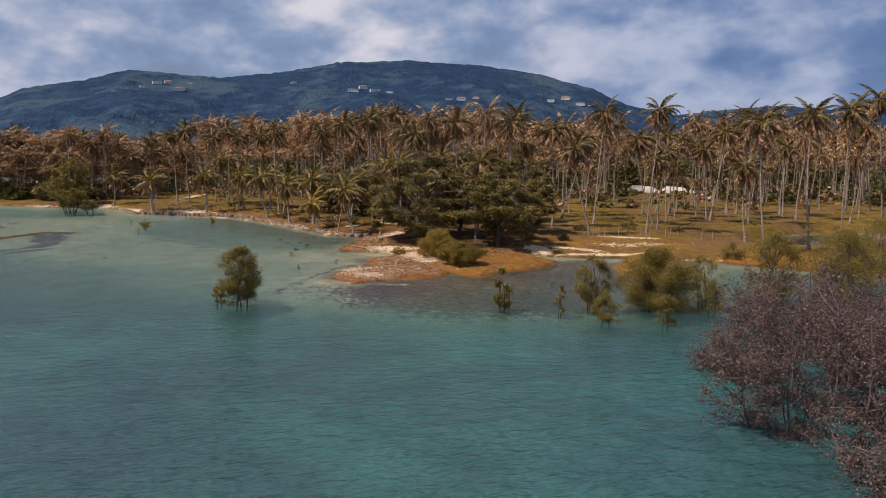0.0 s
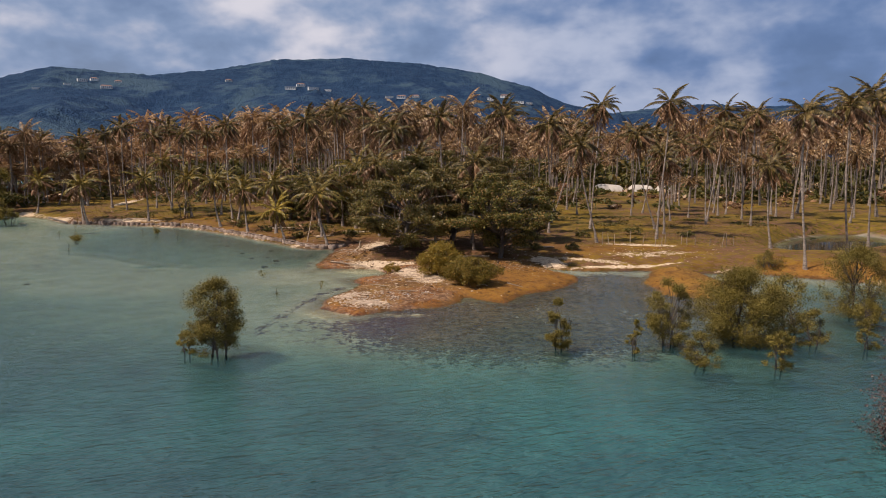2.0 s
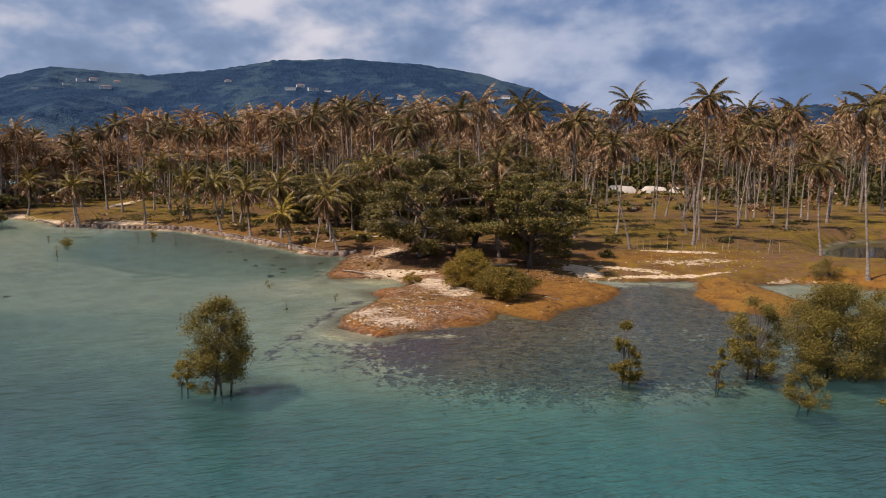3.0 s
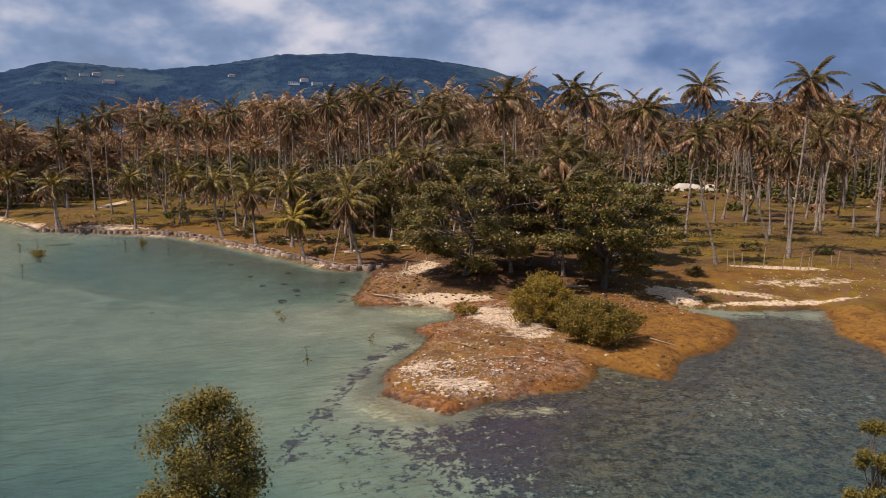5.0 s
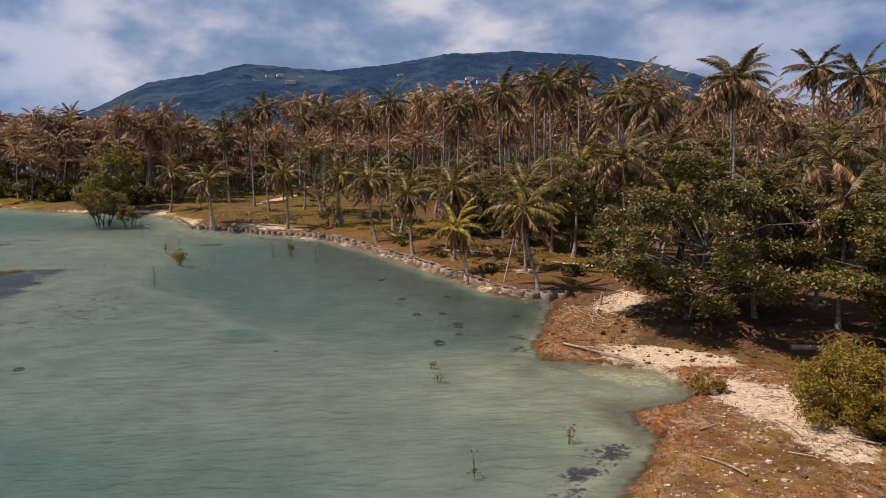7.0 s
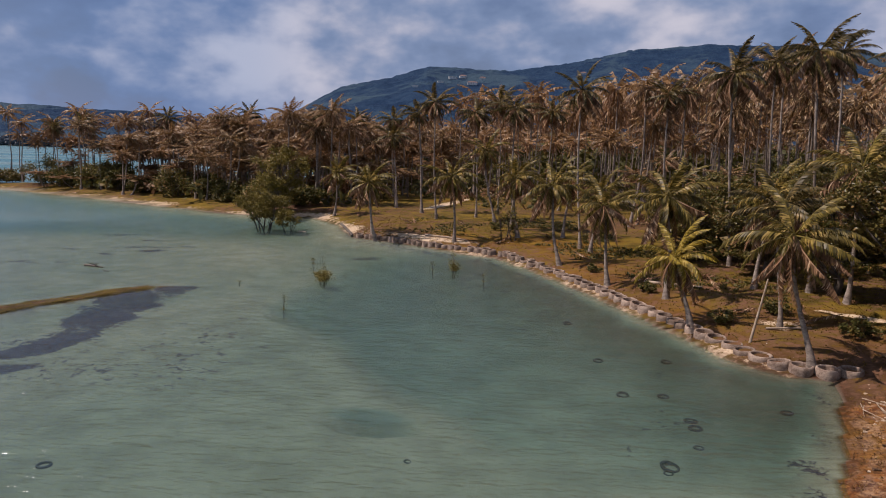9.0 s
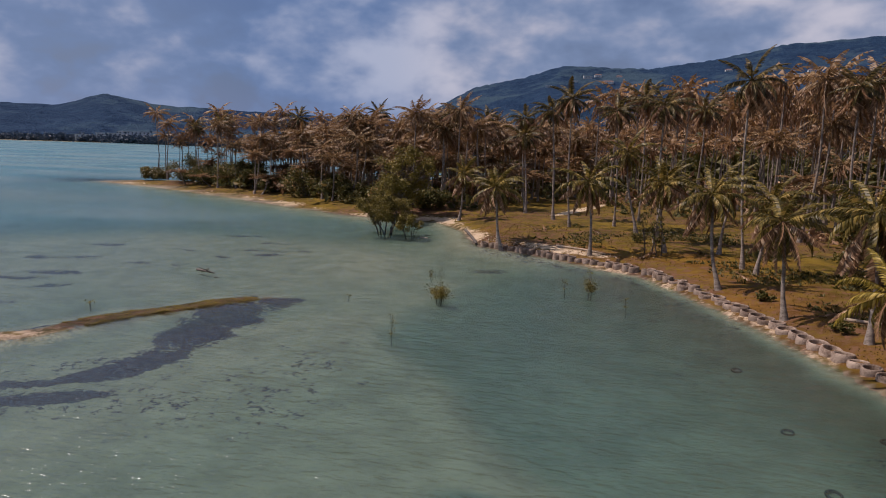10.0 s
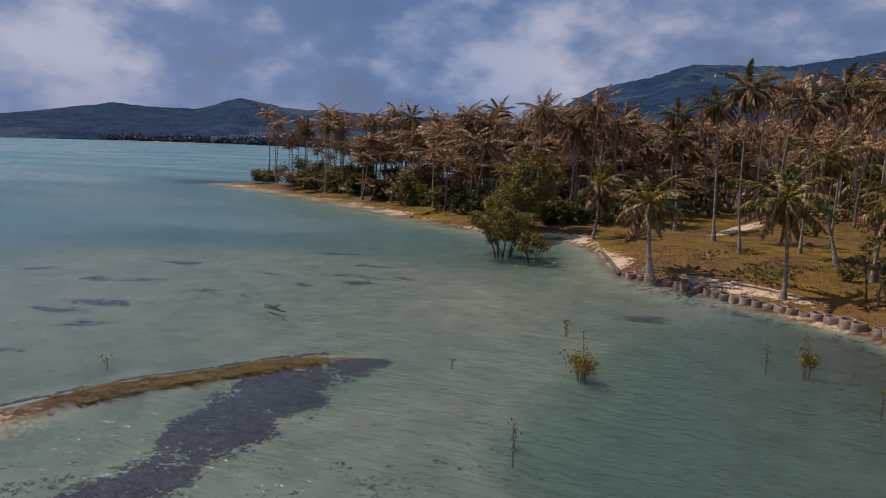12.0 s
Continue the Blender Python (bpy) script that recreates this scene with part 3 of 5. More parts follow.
put_values(ground.data, golden=np.clip((X - 0.5 + 3 * rough(X, Y, 4, 52) + (60 - Y) * 0.45) / 4, 0, 1), weed=weed, sand=sand, grass_bed=grass_bed, under=np.where(D < 0, np.clip(-D / 0.25, 0, 1), np.clip(-Z / 0.06, 0, 1)) * np.where(Z > 0.0, 0, 1) * (weed < 0.3),
    wet=np.clip(1 - Z / 0.22, 0, 1) * np.clip(1 + (Z + 0.01) / 0.05, 0, 1), lush=np.where(D > 0, np.clip((D - 3) / 9, 0, 1) + 0.7 * (X > 14) * np.clip((Y - 94) / 14, -0.8, 1) + (X < -55), 1), litter=np.clip(spot(X, Y, 1, 84, 16, 9) + 0.4 * spot(X, Y, -15, 100, 16, 4.5, -48) + 0.6 * spot(X, Y, -42, 119, 8, 2, -15), 0, 1))

depth = np.maximum(-Z, 0)
mud = np.clip(1.3 + D / 10, 0, 1) * np.clip((X + 42) / 9, 0, 1) * np.clip((Y - 72) / 10, 0, 1) * np.clip((-D - 0.3) / 1.5, 0, 1) * np.clip((-7 - X) / 2.5, 0, 1)
geo = Geo()
wet_face = (Z.ravel()[FACES] < 0.15).any(axis=1)
geo.add(np.stack([X, Y, 0.0 * Z], -1), FACES[wet_face])
sea = part("water", geo, WATER, smooth=True)
tagged(sea, "clear turquoise shallow sea with small ripples", "sea", kind="structure")
put_values(sea.data, lagoon=np.clip((Y - 42) / 24, 0, 1) * np.clip((X + 66) / 14, 0, 1) * np.clip((12 - X) / 10, 0, 1), pond=1.0 * (spot(X, Y, 54.5, 91.5, 26, 16, 42) > 0.0) * (D > 0),
    shoal=np.maximum(np.clip((-X - 50) / 45, 0, 0.85) * np.clip((Y + 40) / 100, 0, 1), 0.95 * spot(X, Y, -93, 113, 16, 6, 30)), silt=np.exp(-depth / 0.7) * (1 - 0.85 * np.clip(1.2 + D / 10, 0, 1) * np.clip((X + 44) / 8, 0, 1) * np.clip((Y - 68) / 10, 0, 1)) * np.clip((Y - 42) / 20, 0, 1) * np.clip((8 - X) / 8, 0, 1) * (1 - (0.35 + 0.25 * np.clip((X + 30) / 14, 0, 1)) * np.clip((Y - 64) / 8, 0, 1)),
    murk=np.maximum(1 - np.exp(-(depth / 1.05) ** 1.25), np.interp(X, [-48, -34, -8, -2], [0.10, 0.26, 0.22, 0.08]) * np.clip(depth / 0.2, 0, 1)) * (1 - mud) + 0.55 * mud, mud=mud)


# ---- mountains and the far shore ----
RIDGE = [(-100, 0.8), (-75, 0.9), (-71.4, 1.4), (-66, 2.25), (-63.5, 2.05), (-60.3, 2.05), (-57.3, 3.0), (-53.8, 2.3), (-49.4, 2.2), (-44, 2.0), (-38, 1.7), (-34.5, 2.2), (-33, 3.0), (-30.4, 4.5), (-26.5, 5.3), (-23.5, 6.25), (-20.3, 6.1), (-17, 6.02),
    (-12.4, 6.65), (-8, 7.55), (-2.4, 7.85), (3.3, 7.55), (7.8, 6.95), (12.3, 5.75), (14.9, 4.5), (18.7, 3.7), (21, 4.0), (26, 4.35), (29, 4.0), (33, 4.25), (36, 3.5), (48, 3.6), (62, 2.6), (80, 2.0)]


def hill(name, start, end, near, far, label, seed, lift=0.0):
    """A wooded range seen between two bearings; its crest follows RIDGE, its slopes have spurs."""
    bearing = np.radians(np.linspace(start, end, int((end - start) * far / 520)))
    u = np.linspace(0, 1.35, 70)
    a, f = np.meshgrid(bearing, u)
    r = near + (far - near) * f
    x, y = r * np.sin(a), r * np.cos(a)
    crest = np.interp(np.degrees(a), [p[0] for p in RIDGE], [p[1] for p in RIDGE])
    fade = np.clip((np.degrees(a) - start) / 3, 0, 1) * np.clip((end - np.degrees(a)) / 3, 0, 1)
    fade = fade * fade * (3 - 2 * fade)
    slope = np.where(f < 1, 0.10 * np.clip(f * 12, 0, 1) + 0.90 * np.clip(f, 0, 1) ** 0.85, 1.0 - 0.9 * (f - 1))
    spurs = np.abs(rough(x, y, 420, seed, 4)) * np.clip(1 - f, 0, 1) * 0.62
    angle = np.maximum(crest * (slope - spurs), 0.02) * fade
    z = r * np.tan(np.radians(angle)) + 9.8 * np.clip(f * 3, 0, 1) * fade + 3.6 * rough(x, y, 16, seed + 9, 2) * (r / 2600) * fade - 1.5 * (1 - fade) - 6 * (f < 0.01)
    n, m = x.shape
    i, j = np.meshgrid(np.arange(n - 1), np.arange(m - 1), indexing="ij")
    geo = Geo()
    geo.add(np.stack([x, y, z], -1), np.stack([i * m + j, i * m + j + 1, (i + 1) * m + j + 1, (i + 1) * m + j], -1).reshape(-1, 4))
    ob = part(name, geo, HAZED_FOREST, smooth=True)
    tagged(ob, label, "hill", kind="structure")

    def place(bearing_degrees, elevation):
        """Where the slope, seen from the origin's height, reaches that elevation."""
        column = int(np.argmin(np.abs(np.degrees(bearing) - bearing_degrees)))
        rise = np.degrees(np.arctan2(z[:, column] - 10, r[:, column]))
        row = int(np.argmax(rise >= elevation)) if (rise >= elevation).any() else int(np.argmax(rise))
        return Vector((x[row, column], y[row, column], z[row, column]))
    return place


on_mountain = hill("mountain", -37.5, 22, 1250, 2700, "long wooded mountain ridge, distance haze coloured in as dark blue", 31)
hill("distant_ridge", 14, 75, 2300, 3600, "low wooded ridge far behind the palms, tinted blue for haze", 47)
hill("bay_hills", -98, -34, 1350, 1900, "low dark wooded hills behind the far shore, tinted blue for haze", 59)


def box(geo, cx, cy, cz, sx, sy, sz, mat=0):
    v = np.array([(x, y, z) for z in (-1, 1) for y in (-1, 1) for x in (-1, 1)]) * np.array([sx, sy, sz]) / 2 + np.array([cx, cy, cz])
    geo.add(v, [(0, 2, 3, 1), (4, 5, 7, 6), (0, 1, 5, 4), (2, 6, 7, 3), (0, 4, 6, 2), (1, 3, 7, 5)], mat)


def house(at, width, deep, storeys, turn, label, pitched=True, group="houses on the mountain"):
    """A white house on the slope: wall, roof and each window."""
    thing = new("house")
    thing.matrix_world = pose(at.x, at.y, at.z - 1.0, 0, 0, turn)
    high = 3.2 * storeys + 2
    geo = Geo()
    box(geo, 0, 0, high / 2, width, deep, high)
    part("wall", geo, PLASTER, thing)
    geo = Geo()
    if pitched:
        e = 0.8
        v = [(-width / 2 - e, -deep / 2 - e, high), (width / 2 + e, -deep / 2 - e, high), (width / 2 + e, deep / 2 + e, high), (-width / 2 - e, deep / 2 + e, high), (-width / 2 + deep / 3, 0, high + deep * 0.28), (width / 2 - deep / 3, 0, high + deep * 0.28)]
        geo.add(v, [(0, 1, 5, 4), (2, 3, 4, 5)]), geo.add(v, [(1, 2, 5), (3, 0, 4)]), geo.add(v, [(0, 3, 2, 1)])
        part("roof", geo, ROOF, thing)
    else:
        box(geo, 0, 0, high + 0.3, width + 1.2, deep + 1.2, 0.6)
        part("roof", geo, PLASTER, thing)
    for s in range(storeys):
        for k in range(max(2, int(width / 5))):
            geo = Geo()
            box(geo, (k + 0.5) * width / max(2, int(width / 5)) - width / 2, -deep / 2 - 0.02, 3.4 + 3.2 * s, 2.2, 0.12, 1.7)
            part("window", geo, GLASSY, thing)
    return tagged(thing, label, "house", group)


rng = np.random.default_rng(4)
for bearing, elevation, width, storeys in ((-21.7, 5.2, 22, 2), (-20.9, 5.35, 18, 2), (-20.1, 4.85, 26, 2), (-19.2, 5.3, 16, 1), (-22.6, 4.95, 15, 1), (-11.5, 5.7, 16, 1), (-6.8, 5.28, 26, 2), (-6.1, 5.36, 20, 2), (-5.2, 5.3, 24, 2), (-3.9, 5.27, 16, 1),
        (0.9, 4.72, 18, 1), (1.9, 4.6, 22, 2), (3.0, 4.62, 16, 1), (9.0, 4.6, 18, 2), (10.1, 4.75, 24, 2), (11.3, 4.45, 22, 2), (12.2, 4.4, 15, 1), (-24.5, 4.6, 14, 1)):
    house(on_mountain(bearing, elevation), width * 1.25, 12, storeys, -bearing + float(rng.uniform(-15, 15)), "white plastered hillside house with dark windows", rng.random() < 0.5)
for bearing, width, storeys, far in ((-58.9, 34, 3, 1180), (-57.2, 44, 4, 1180), (-60.5, 24, 2, 1190), (-55.4, 26, 2, 1180)):
    a = radians(bearing)
    house(Vector((far * math.sin(a), far * math.cos(a) + 60, 3)), width, 14, storeys, -bearing, "white waterfront building among dark trees across the bay", False, "buildings across the bay")


# ---- woods of the far shore ----
def far_woods():
    """Dark belt of trees along the other side of the bay, haze tinted into its leaves."""
    rng = np.random.default_rng(12)
    geo = Geo()
    xs = rng.uniform(-2600, -180, 5600)
    line = np.interp(xs, [p[0] for p in FAR_SHORE], [p[1] for p in FAR_SHORE])
    ys = line + 1 + rng.exponential(38, len(xs))
    for x, y in zip(xs, ys):
        high, wide = rng.uniform(5, 11), rng.uniform(6, 11)
        n = 26
        c = rng.normal(size=(n, 3)) * np.array([wide * 0.42, wide * 0.42, high * 0.28]) + np.array([x, y, 0.5 + high * 0.45])
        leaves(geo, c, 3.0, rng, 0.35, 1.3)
    ob = part("far_woods", geo, HAZED_LEAF)
    tagged(ob, "dark belt of trees along the far shore, leaves tinted blue for haze", "woods", kind="stuff")


far_woods()


# ---- palms ----
def frond(geo, length, rise, droop, turn, rng, pairs=14, width=0.075, hang=0.55, mat=0, root=(0, 0, 0), bent=False, stem=True):
    """One palm leaf: a bowed stem with two rows of drooping leaflets."""
    n = 9
    s = np.linspace(0, 1, n)
    tilt = rise - droop * s ** 1.7
    step = length / (n - 1)
    r = np.concatenate([[0], np.cumsum(np.cos(tilt[:-1]) * step)])
    h = np.concatenate([[0], np.cumsum(np.sin(tilt[:-1]) * step)])
    sway = rng.uniform(-0.25, 0.25)
    a = turn + sway * s ** 2
    spine = np.stack([r * np.cos(a), r * np.sin(a), h], -1) + np.asarray(root)
    if stem:
        tube(geo, spine[::2], np.linspace(0.055, 0.012, 5), 3, mat, False)
    t = np.linspace(0.14, 0.99, pairs)
    base = np.stack([np.interp(t, s, spine[:, k]) for k in range(3)], -1)
    along = np.stack([np.interp(t, s, np.gradient(spine[:, k], s)) for k in range(3)], -1)
    along /= np.linalg.norm(along, axis=1, keepdims=True)
    side = np.stack([-np.sin(turn) * np.ones(pairs), np.cos(turn) * np.ones(pairs), np.zeros(pairs)], -1)
    size = length * 0.168 * np.sin(np.pi * np.clip(t * 0.86 + 0.12, 0, 1)) ** 0.7
    for way in (-1, 1):
        fall = hang * rng.uniform(0.6, 1.3, pairs)
        out = side * way * (1 - 0.45 * fall)[:, None] + along * 0.55 + np.array([0, 0, -1.0]) * fall[:, None]
        out += rng.normal(size=(pairs, 3)) * 0.10
        out /= np.linalg.norm(out, axis=1, keepdims=True)
        w = along * (width * rng.uniform(0.7, 1.3, pairs))[:, None]
        tip = base + out * size[:, None]
        if bent:
            half = base + out * (size * 0.55)[:, None]
            tip = half + (out * 0.75 + np.array([0, 0, -0.55])) * (size * 0.45)[:, None]
            v = np.stack([base - w * 0.5, base + w * 0.5, half + w * 0.5, half - w * 0.5, tip], 1)
            k = np.arange(pairs)[:, None] * 5
            geo.add(v, np.concatenate([k + np.array([0, 1, 2, 3])]), mat)
            geo.faces.append((k + np.array([3, 2, 4])) + geo.count - len(v) * 5), geo.mats.append(np.full(pairs, mat))
        else:
            v = np.stack([base - w * 0.5, base + w * 0.5, tip + w * 0.15, tip - w * 0.15], 1)
            geo.add(v, np.arange(4 * pairs).reshape(-1, 4), mat)


def trunk_line(high, lean, rng, n=9):
    """The bowed line of a palm's trunk."""
    s = np.linspace(0, 1, n)
    way = rng.uniform(0, 2 * np.pi)
    off = lean * (1.5 * s - 0.5 * s ** 2)
    wob = 0.012 * high * np.sin(s * 5 + way)
    return np.stack([off * np.cos(way) + wob, off * np.sin(way) - wob, s * high - 0.4 * (s == 0)], -1)


def trunk_radii(high, n=9):
    s = np.linspace(0, 1, n)
    return (0.09 + 0.035 * (1 - s) + 0.18 * np.exp(-s * high / 0.5)) * (0.85 + 0.012 * high)


WIND = 0.28


def crown_plan(rng, green, dry):
    """Rise, droop, turn, length and dryness of every leaf of one crown; the wind bends them towards the east."""
    rows = []
    for k in range(green):
        f = (k + rng.uniform(0, 1)) / green
        rise = 1.32 - 2.40 * f ** 0.72 + rng.normal() * 0.1
        turn = k * 2.399 + rng.normal() * 0.25
        turn -= WIND * math.sin(turn) * (1 - 0.5 * f)
        rows.append((rise, 1.0 + 1.05 * f + rng.normal() * 0.18, turn, rng.uniform(0.85, 1.1) * (0.78 + 0.28 * math.sin(math.pi * min(f + 0.25, 1))), False, 0.75 + 0.6 * f))
    for k in range(dry):
        rows.append((rng.uniform(-1.3, -0.2), rng.uniform(0.3, 0.7), rng.uniform(0, 6.28), rng.uniform(0.75, 1.1), True, 1.3))
    return rows


def grove_palm(seed, high, green, dry, leaf, label):
    """A palm of the grove: trunk, green crown and dry skirt."""
    rng = np.random.default_rng(seed)
    thing = new("palm_tree")
    line = trunk_line(high, rng.uniform(0.2, 1.6), rng)
    geo = Geo()
    tube(geo, line, trunk_radii(high), 7)
    part("trunk", geo, TRUNK, thing, smooth=True)
    fresh, old = Geo(), Geo()
    for rise, droop, turn, size, is_dry, hang in crown_plan(rng, green, dry):
        frond(old if is_dry else fresh, leaf * size, rise, droop, turn, rng, 23, 0.15, hang, 0, line[-1])
    part("crown", fresh, FROND, thing)
    part("dry_skirt", old, FROND_DRY, thing, "brown withered fronds hanging down")
    return tagged(thing, label, "palm tree", "palms of the coconut grove")


def frond_set(fresh):
    """Five leaves from young to old and three withered ones."""
    meshes = []
    for k in range(8):
        geo = Geo()
        frond(geo, 3.6, 0.0, (0.95, 1.25, 1.5, 1.75, 2.0, 0.6, 0.8, 0.45)[k], 0.0, np.random.default_rng(200 + k), 44, 0.085, (0.45, 0.65, 0.85, 1.05, 1.2, 1.3, 1.45, 1.2)[k], 0, (0, 0, 0), True)
        meshes.append(geo.mesh("frond", [fresh if k < 5 else FROND_DRY]))
    return meshes


FRONDS, FRONDS_YOUNG, FRONDS_YELLOW = frond_set(FROND_FRESH), frond_set(FROND_YOUNG), frond_set(FROND_YELLOW)
geo = Geo()
for z0, z1, r0, r1 in ((-0.15, -0.06, 0.03, 0.11), (-0.06, 0.06, 0.11, 0.12), (0.06, 0.15, 0.12, 0.03)):
    b, i = np.linspace(0, 2 * np.pi, 6, endpoint=False), np.arange(6)
    lo = np.stack([r0 * np.cos(b), r0 * np.sin(b), np.full(6, z0)], -1)
    hi = np.stack([r1 * np.cos(b), r1 * np.sin(b), np.full(6, z1)], -1)
    geo.add(np.concatenate([lo, hi]), np.stack([i, (i + 1) % 6, (i + 1) % 6 + 6, i + 6], -1))
COCONUT = geo.mesh("coconut", [NUT], True)


def shore_palm(x, y, high, lean_x, lean_y, seed, leaf=1.0, green=24, dry=10, label="", girth=1.05, leaves=FRONDS):
    """A palm of the front row, every leaf a part of its own."""
    rng = np.random.default_rng(seed)
    thing = new("palm_tree")
    thing.matrix_world = pose(x, y, ground_height(x, y))
    s = np.linspace(0, 1, 10)
    line = np.stack([lean_x * (1.6 * s - 0.6 * s ** 2) + 0.12 * np.sin(s * 5 + seed), lean_y * (1.6 * s - 0.6 * s ** 2), s * high], -1)
    line[0, 2] = -0.3
    geo = Geo()
    tube(geo, line, trunk_radii(high, 10) * girth, 9)
    part("trunk", geo, TRUNK, thing, smooth=True)
    head = Vector(line[-1])
    for rise, droop, turn, size, is_dry, hang in crown_plan(rng, green, dry):
        mesh = leaves[5 + int(rng.integers(3))] if is_dry else leaves[min(4, int((hang - 0.75) * 7.5 + rng.random()))]
        leaf_ob = part("frond", mesh, None, thing, "brown dry frond" if is_dry else "")
        leaf_ob.matrix_basis = Matrix.Translation(head) @ Euler((rng.normal() * 0.3, -rise, turn)).to_matrix().to_4x4() @ Matrix.Scale(size * leaf, 4)
    for k in range(6):
        a, r = k * 1.05 + seed, 0.26 + 0.08 * (k % 3)
        part("coconut", COCONUT, None, thing).matrix_basis = Matrix.Translation(head + Vector((r * math.cos(a), r * math.sin(a), -0.3 - 0.12 * (k % 4))))
    return tagged(thing, label or "coconut palm with drooping green and dry brown fronds", "palm tree", "palms of the shore")


SHORE_PALMS = [
    (-46.9, 117.9, 6.1, -0.9, -0.3, 1), (-48.2, 119.7, 5.2, -0.9, 0.4, 0.95), (-37.9, 117.3, 6.4, -0.5, 0.3, 1), (-61.6, 133.6, 5.7, 0.4, 0.5, 1), (-38.4, 131, 8.3, -1.4, 0.2, 0.95), (-34.9, 125.6, 6.2, 0.6, 0.4, 0.95),
    (-25.5, 109, 6.4, -1.2, 0.6, 1), (-20.6, 103, 5.5, -0.8, 0.5, 0.95), (-16.4, 99.2, 6.4, -0.4, 0.6, 1.1), (-14.7, 93.8, 3.8, -1, 0.4, 0.85), (-9.3, 88.6, 6, -1.1, 0.3, 1), (-32.5, 120.5, 5.8, -0.6, 0.4, 0.95),
    (-28.3, 122.1, 5.8, 0.5, 0.4, 0.95), (-24, 114.1, 5.4, 0.5, 0.2, 0.9), (-50.3, 137.2, 13, -1, 0.6, 0.95), (-56.7, 142.5, 10, -0.6, 0.2, 0.95), (-6.5, 100.5, 8, 0.3, 0.4, 1.15), (1.6, 107.8, 9.3, 0.3, 0.2, 1.15), (-1.2, 89.5, 5.8, 0.6, 0.2, 1), (-11.3, 103, 6.1, 0.4, 0.3, 1),
    (77.5, 114.7, 20.0, -1.8, 1.0, 1.3), (87, 134, 20.5, -1.5, 0.8, 1.3), (68, 146, 19.0, -1.2, 0.5, 1.25),
]
for k, (x, y, high, lx, ly, leaf) in enumerate(SHORE_PALMS):
    shore_palm(x, y, high, lx, ly, 500 + k, leaf * 0.9, label="small yellowish coconut palm leaning beside the ring wall" if k == 9 else "tall slender coconut palm with a wind-bent crown" if high > 12 else "coconut palm with arching green and dry brown fronds", leaves=FRONDS_YELLOW if k == 9 else FRONDS if high > 9 else FRONDS_YOUNG)

# tall palms standing out of the grove: foot x, foot y, crown x, height of the crown, size of the leaves
TALL_PALMS = [
    (24.4, 98.3, 25.3, 18.7, 1.15), (28.6, 86.1, 29.4, 18.2, 1.15), (21.1, 105.6, 23.5, 14.3, 1.1), (37.4, 117.9, 37.2, 15.6, 1.1), (41.3, 123.5, 43.0, 16.4, 1.1), (50.3, 133.9, 48.8, 15.2, 1.1), (39.6, 108.1, 39.2, 10.5, 0.95),
    (45.2, 107.9, 46.9, 16.6, 1.1), (54.2, 123.7, 55.0, 15.6, 1.1), (66.3, 140.2, 66.8, 18.0, 1.15), (52.3, 110.9, 51.7, 16.6, 1.1), (48.4, 101.5, 48.2, 18.2, 1.15), (60.7, 115.9, 60.6, 14.6, 1.1), (38.0, 78.5, 37.3, 10.7, 1.05),
    (72.2, 112.9, 71.8, 17.8, 1.15), (33.5, 152.7, 34.2, 15.8, 1.1), (35.1, 144.1, 36.7, 18.7, 1.1), (20.8, 84.0, 18.5, 13.2, 1.05), (32.6, 96.5, 29.7, 14.9, 1.1), (46.1, 126.4, 46.2, 15.9, 1.1), (51.4, 131.2, 50.8, 14.8, 1.1),
    (43.0, 103.3, 42.1, 13.7, 1.05), (36.7, 103.0, 35.8, 13.1, 1.05), (31.6, 91.3, 31.1, 11.9, 1.0), (35.6, 68.8, 34.6, 16.0, 1.15), (42.0, 72.0, 41.2, 16.9, 1.15), (50.6, 80.5, 50.0, 18.2, 1.15),
    (13.4, 107.0, 13.9, 19.0, 1.15), (4.4, 93.5, 4.0, 16.7, 1.15), (-8.2, 102.9, -8.8, 17.3, 1.1), (-13.0, 111.0, -13.6, 17.0, 1.15), (-25.4, 116.0, -26.0, 16.3, 1.1), (-45.8, 131.3, -46.3, 16.3, 1.15), (11.0, 92.2, 11.5, 16.8, 1.15),
    (-5.4, 118.5, -5.7, 19.3, 1.0), (17.6, 93.0, 17.2, 15.9, 1.15), (-10.0, 122.7, -10.3, 19.1, 1.1), (-19.0, 124.3, -19.3, 16.4, 1.05), (-34.6, 126.0, -34.9, 15.2, 1.1), (-36.4, 146.9, -36.0, 16.0, 1.1), (-41.0, 140.8, -41.3, 17.0, 1.15),
    (-42.0, 134.9, -42.2, 15.2, 1.1), (-2.8, 100.0, -3.2, 16.0, 1.2), (-1.4, 95.0, -1.7, 15.0, 1.15), (-105.6, 151.0, -106.0, 15.2, 1.1), (-125.4, 150.0, -125.8, 14.4, 1.1), (-131.0, 149.0, -131.9, 13.3, 1.0), (-94.4, 160.0, -94.8, 16.4, 1.1),
    (-78.6, 158.0, -79.0, 15.8, 1.1), (-67.2, 150.0, -67.5, 15.1, 1.1), (-58.2, 145.0, -58.6, 14.8, 1.1), (2.6, 80.6, 2.2, 8.4, 1.05), (6.4, 79.0, 6.0, 8.6, 1.05), (-3.2, 92.7, -3.6, 10.4, 1.3), (6.6, 83.3, 6.9, 11.2, 1.25), (-10.4, 94.0, -10.7, 7.8, 1.15),
]
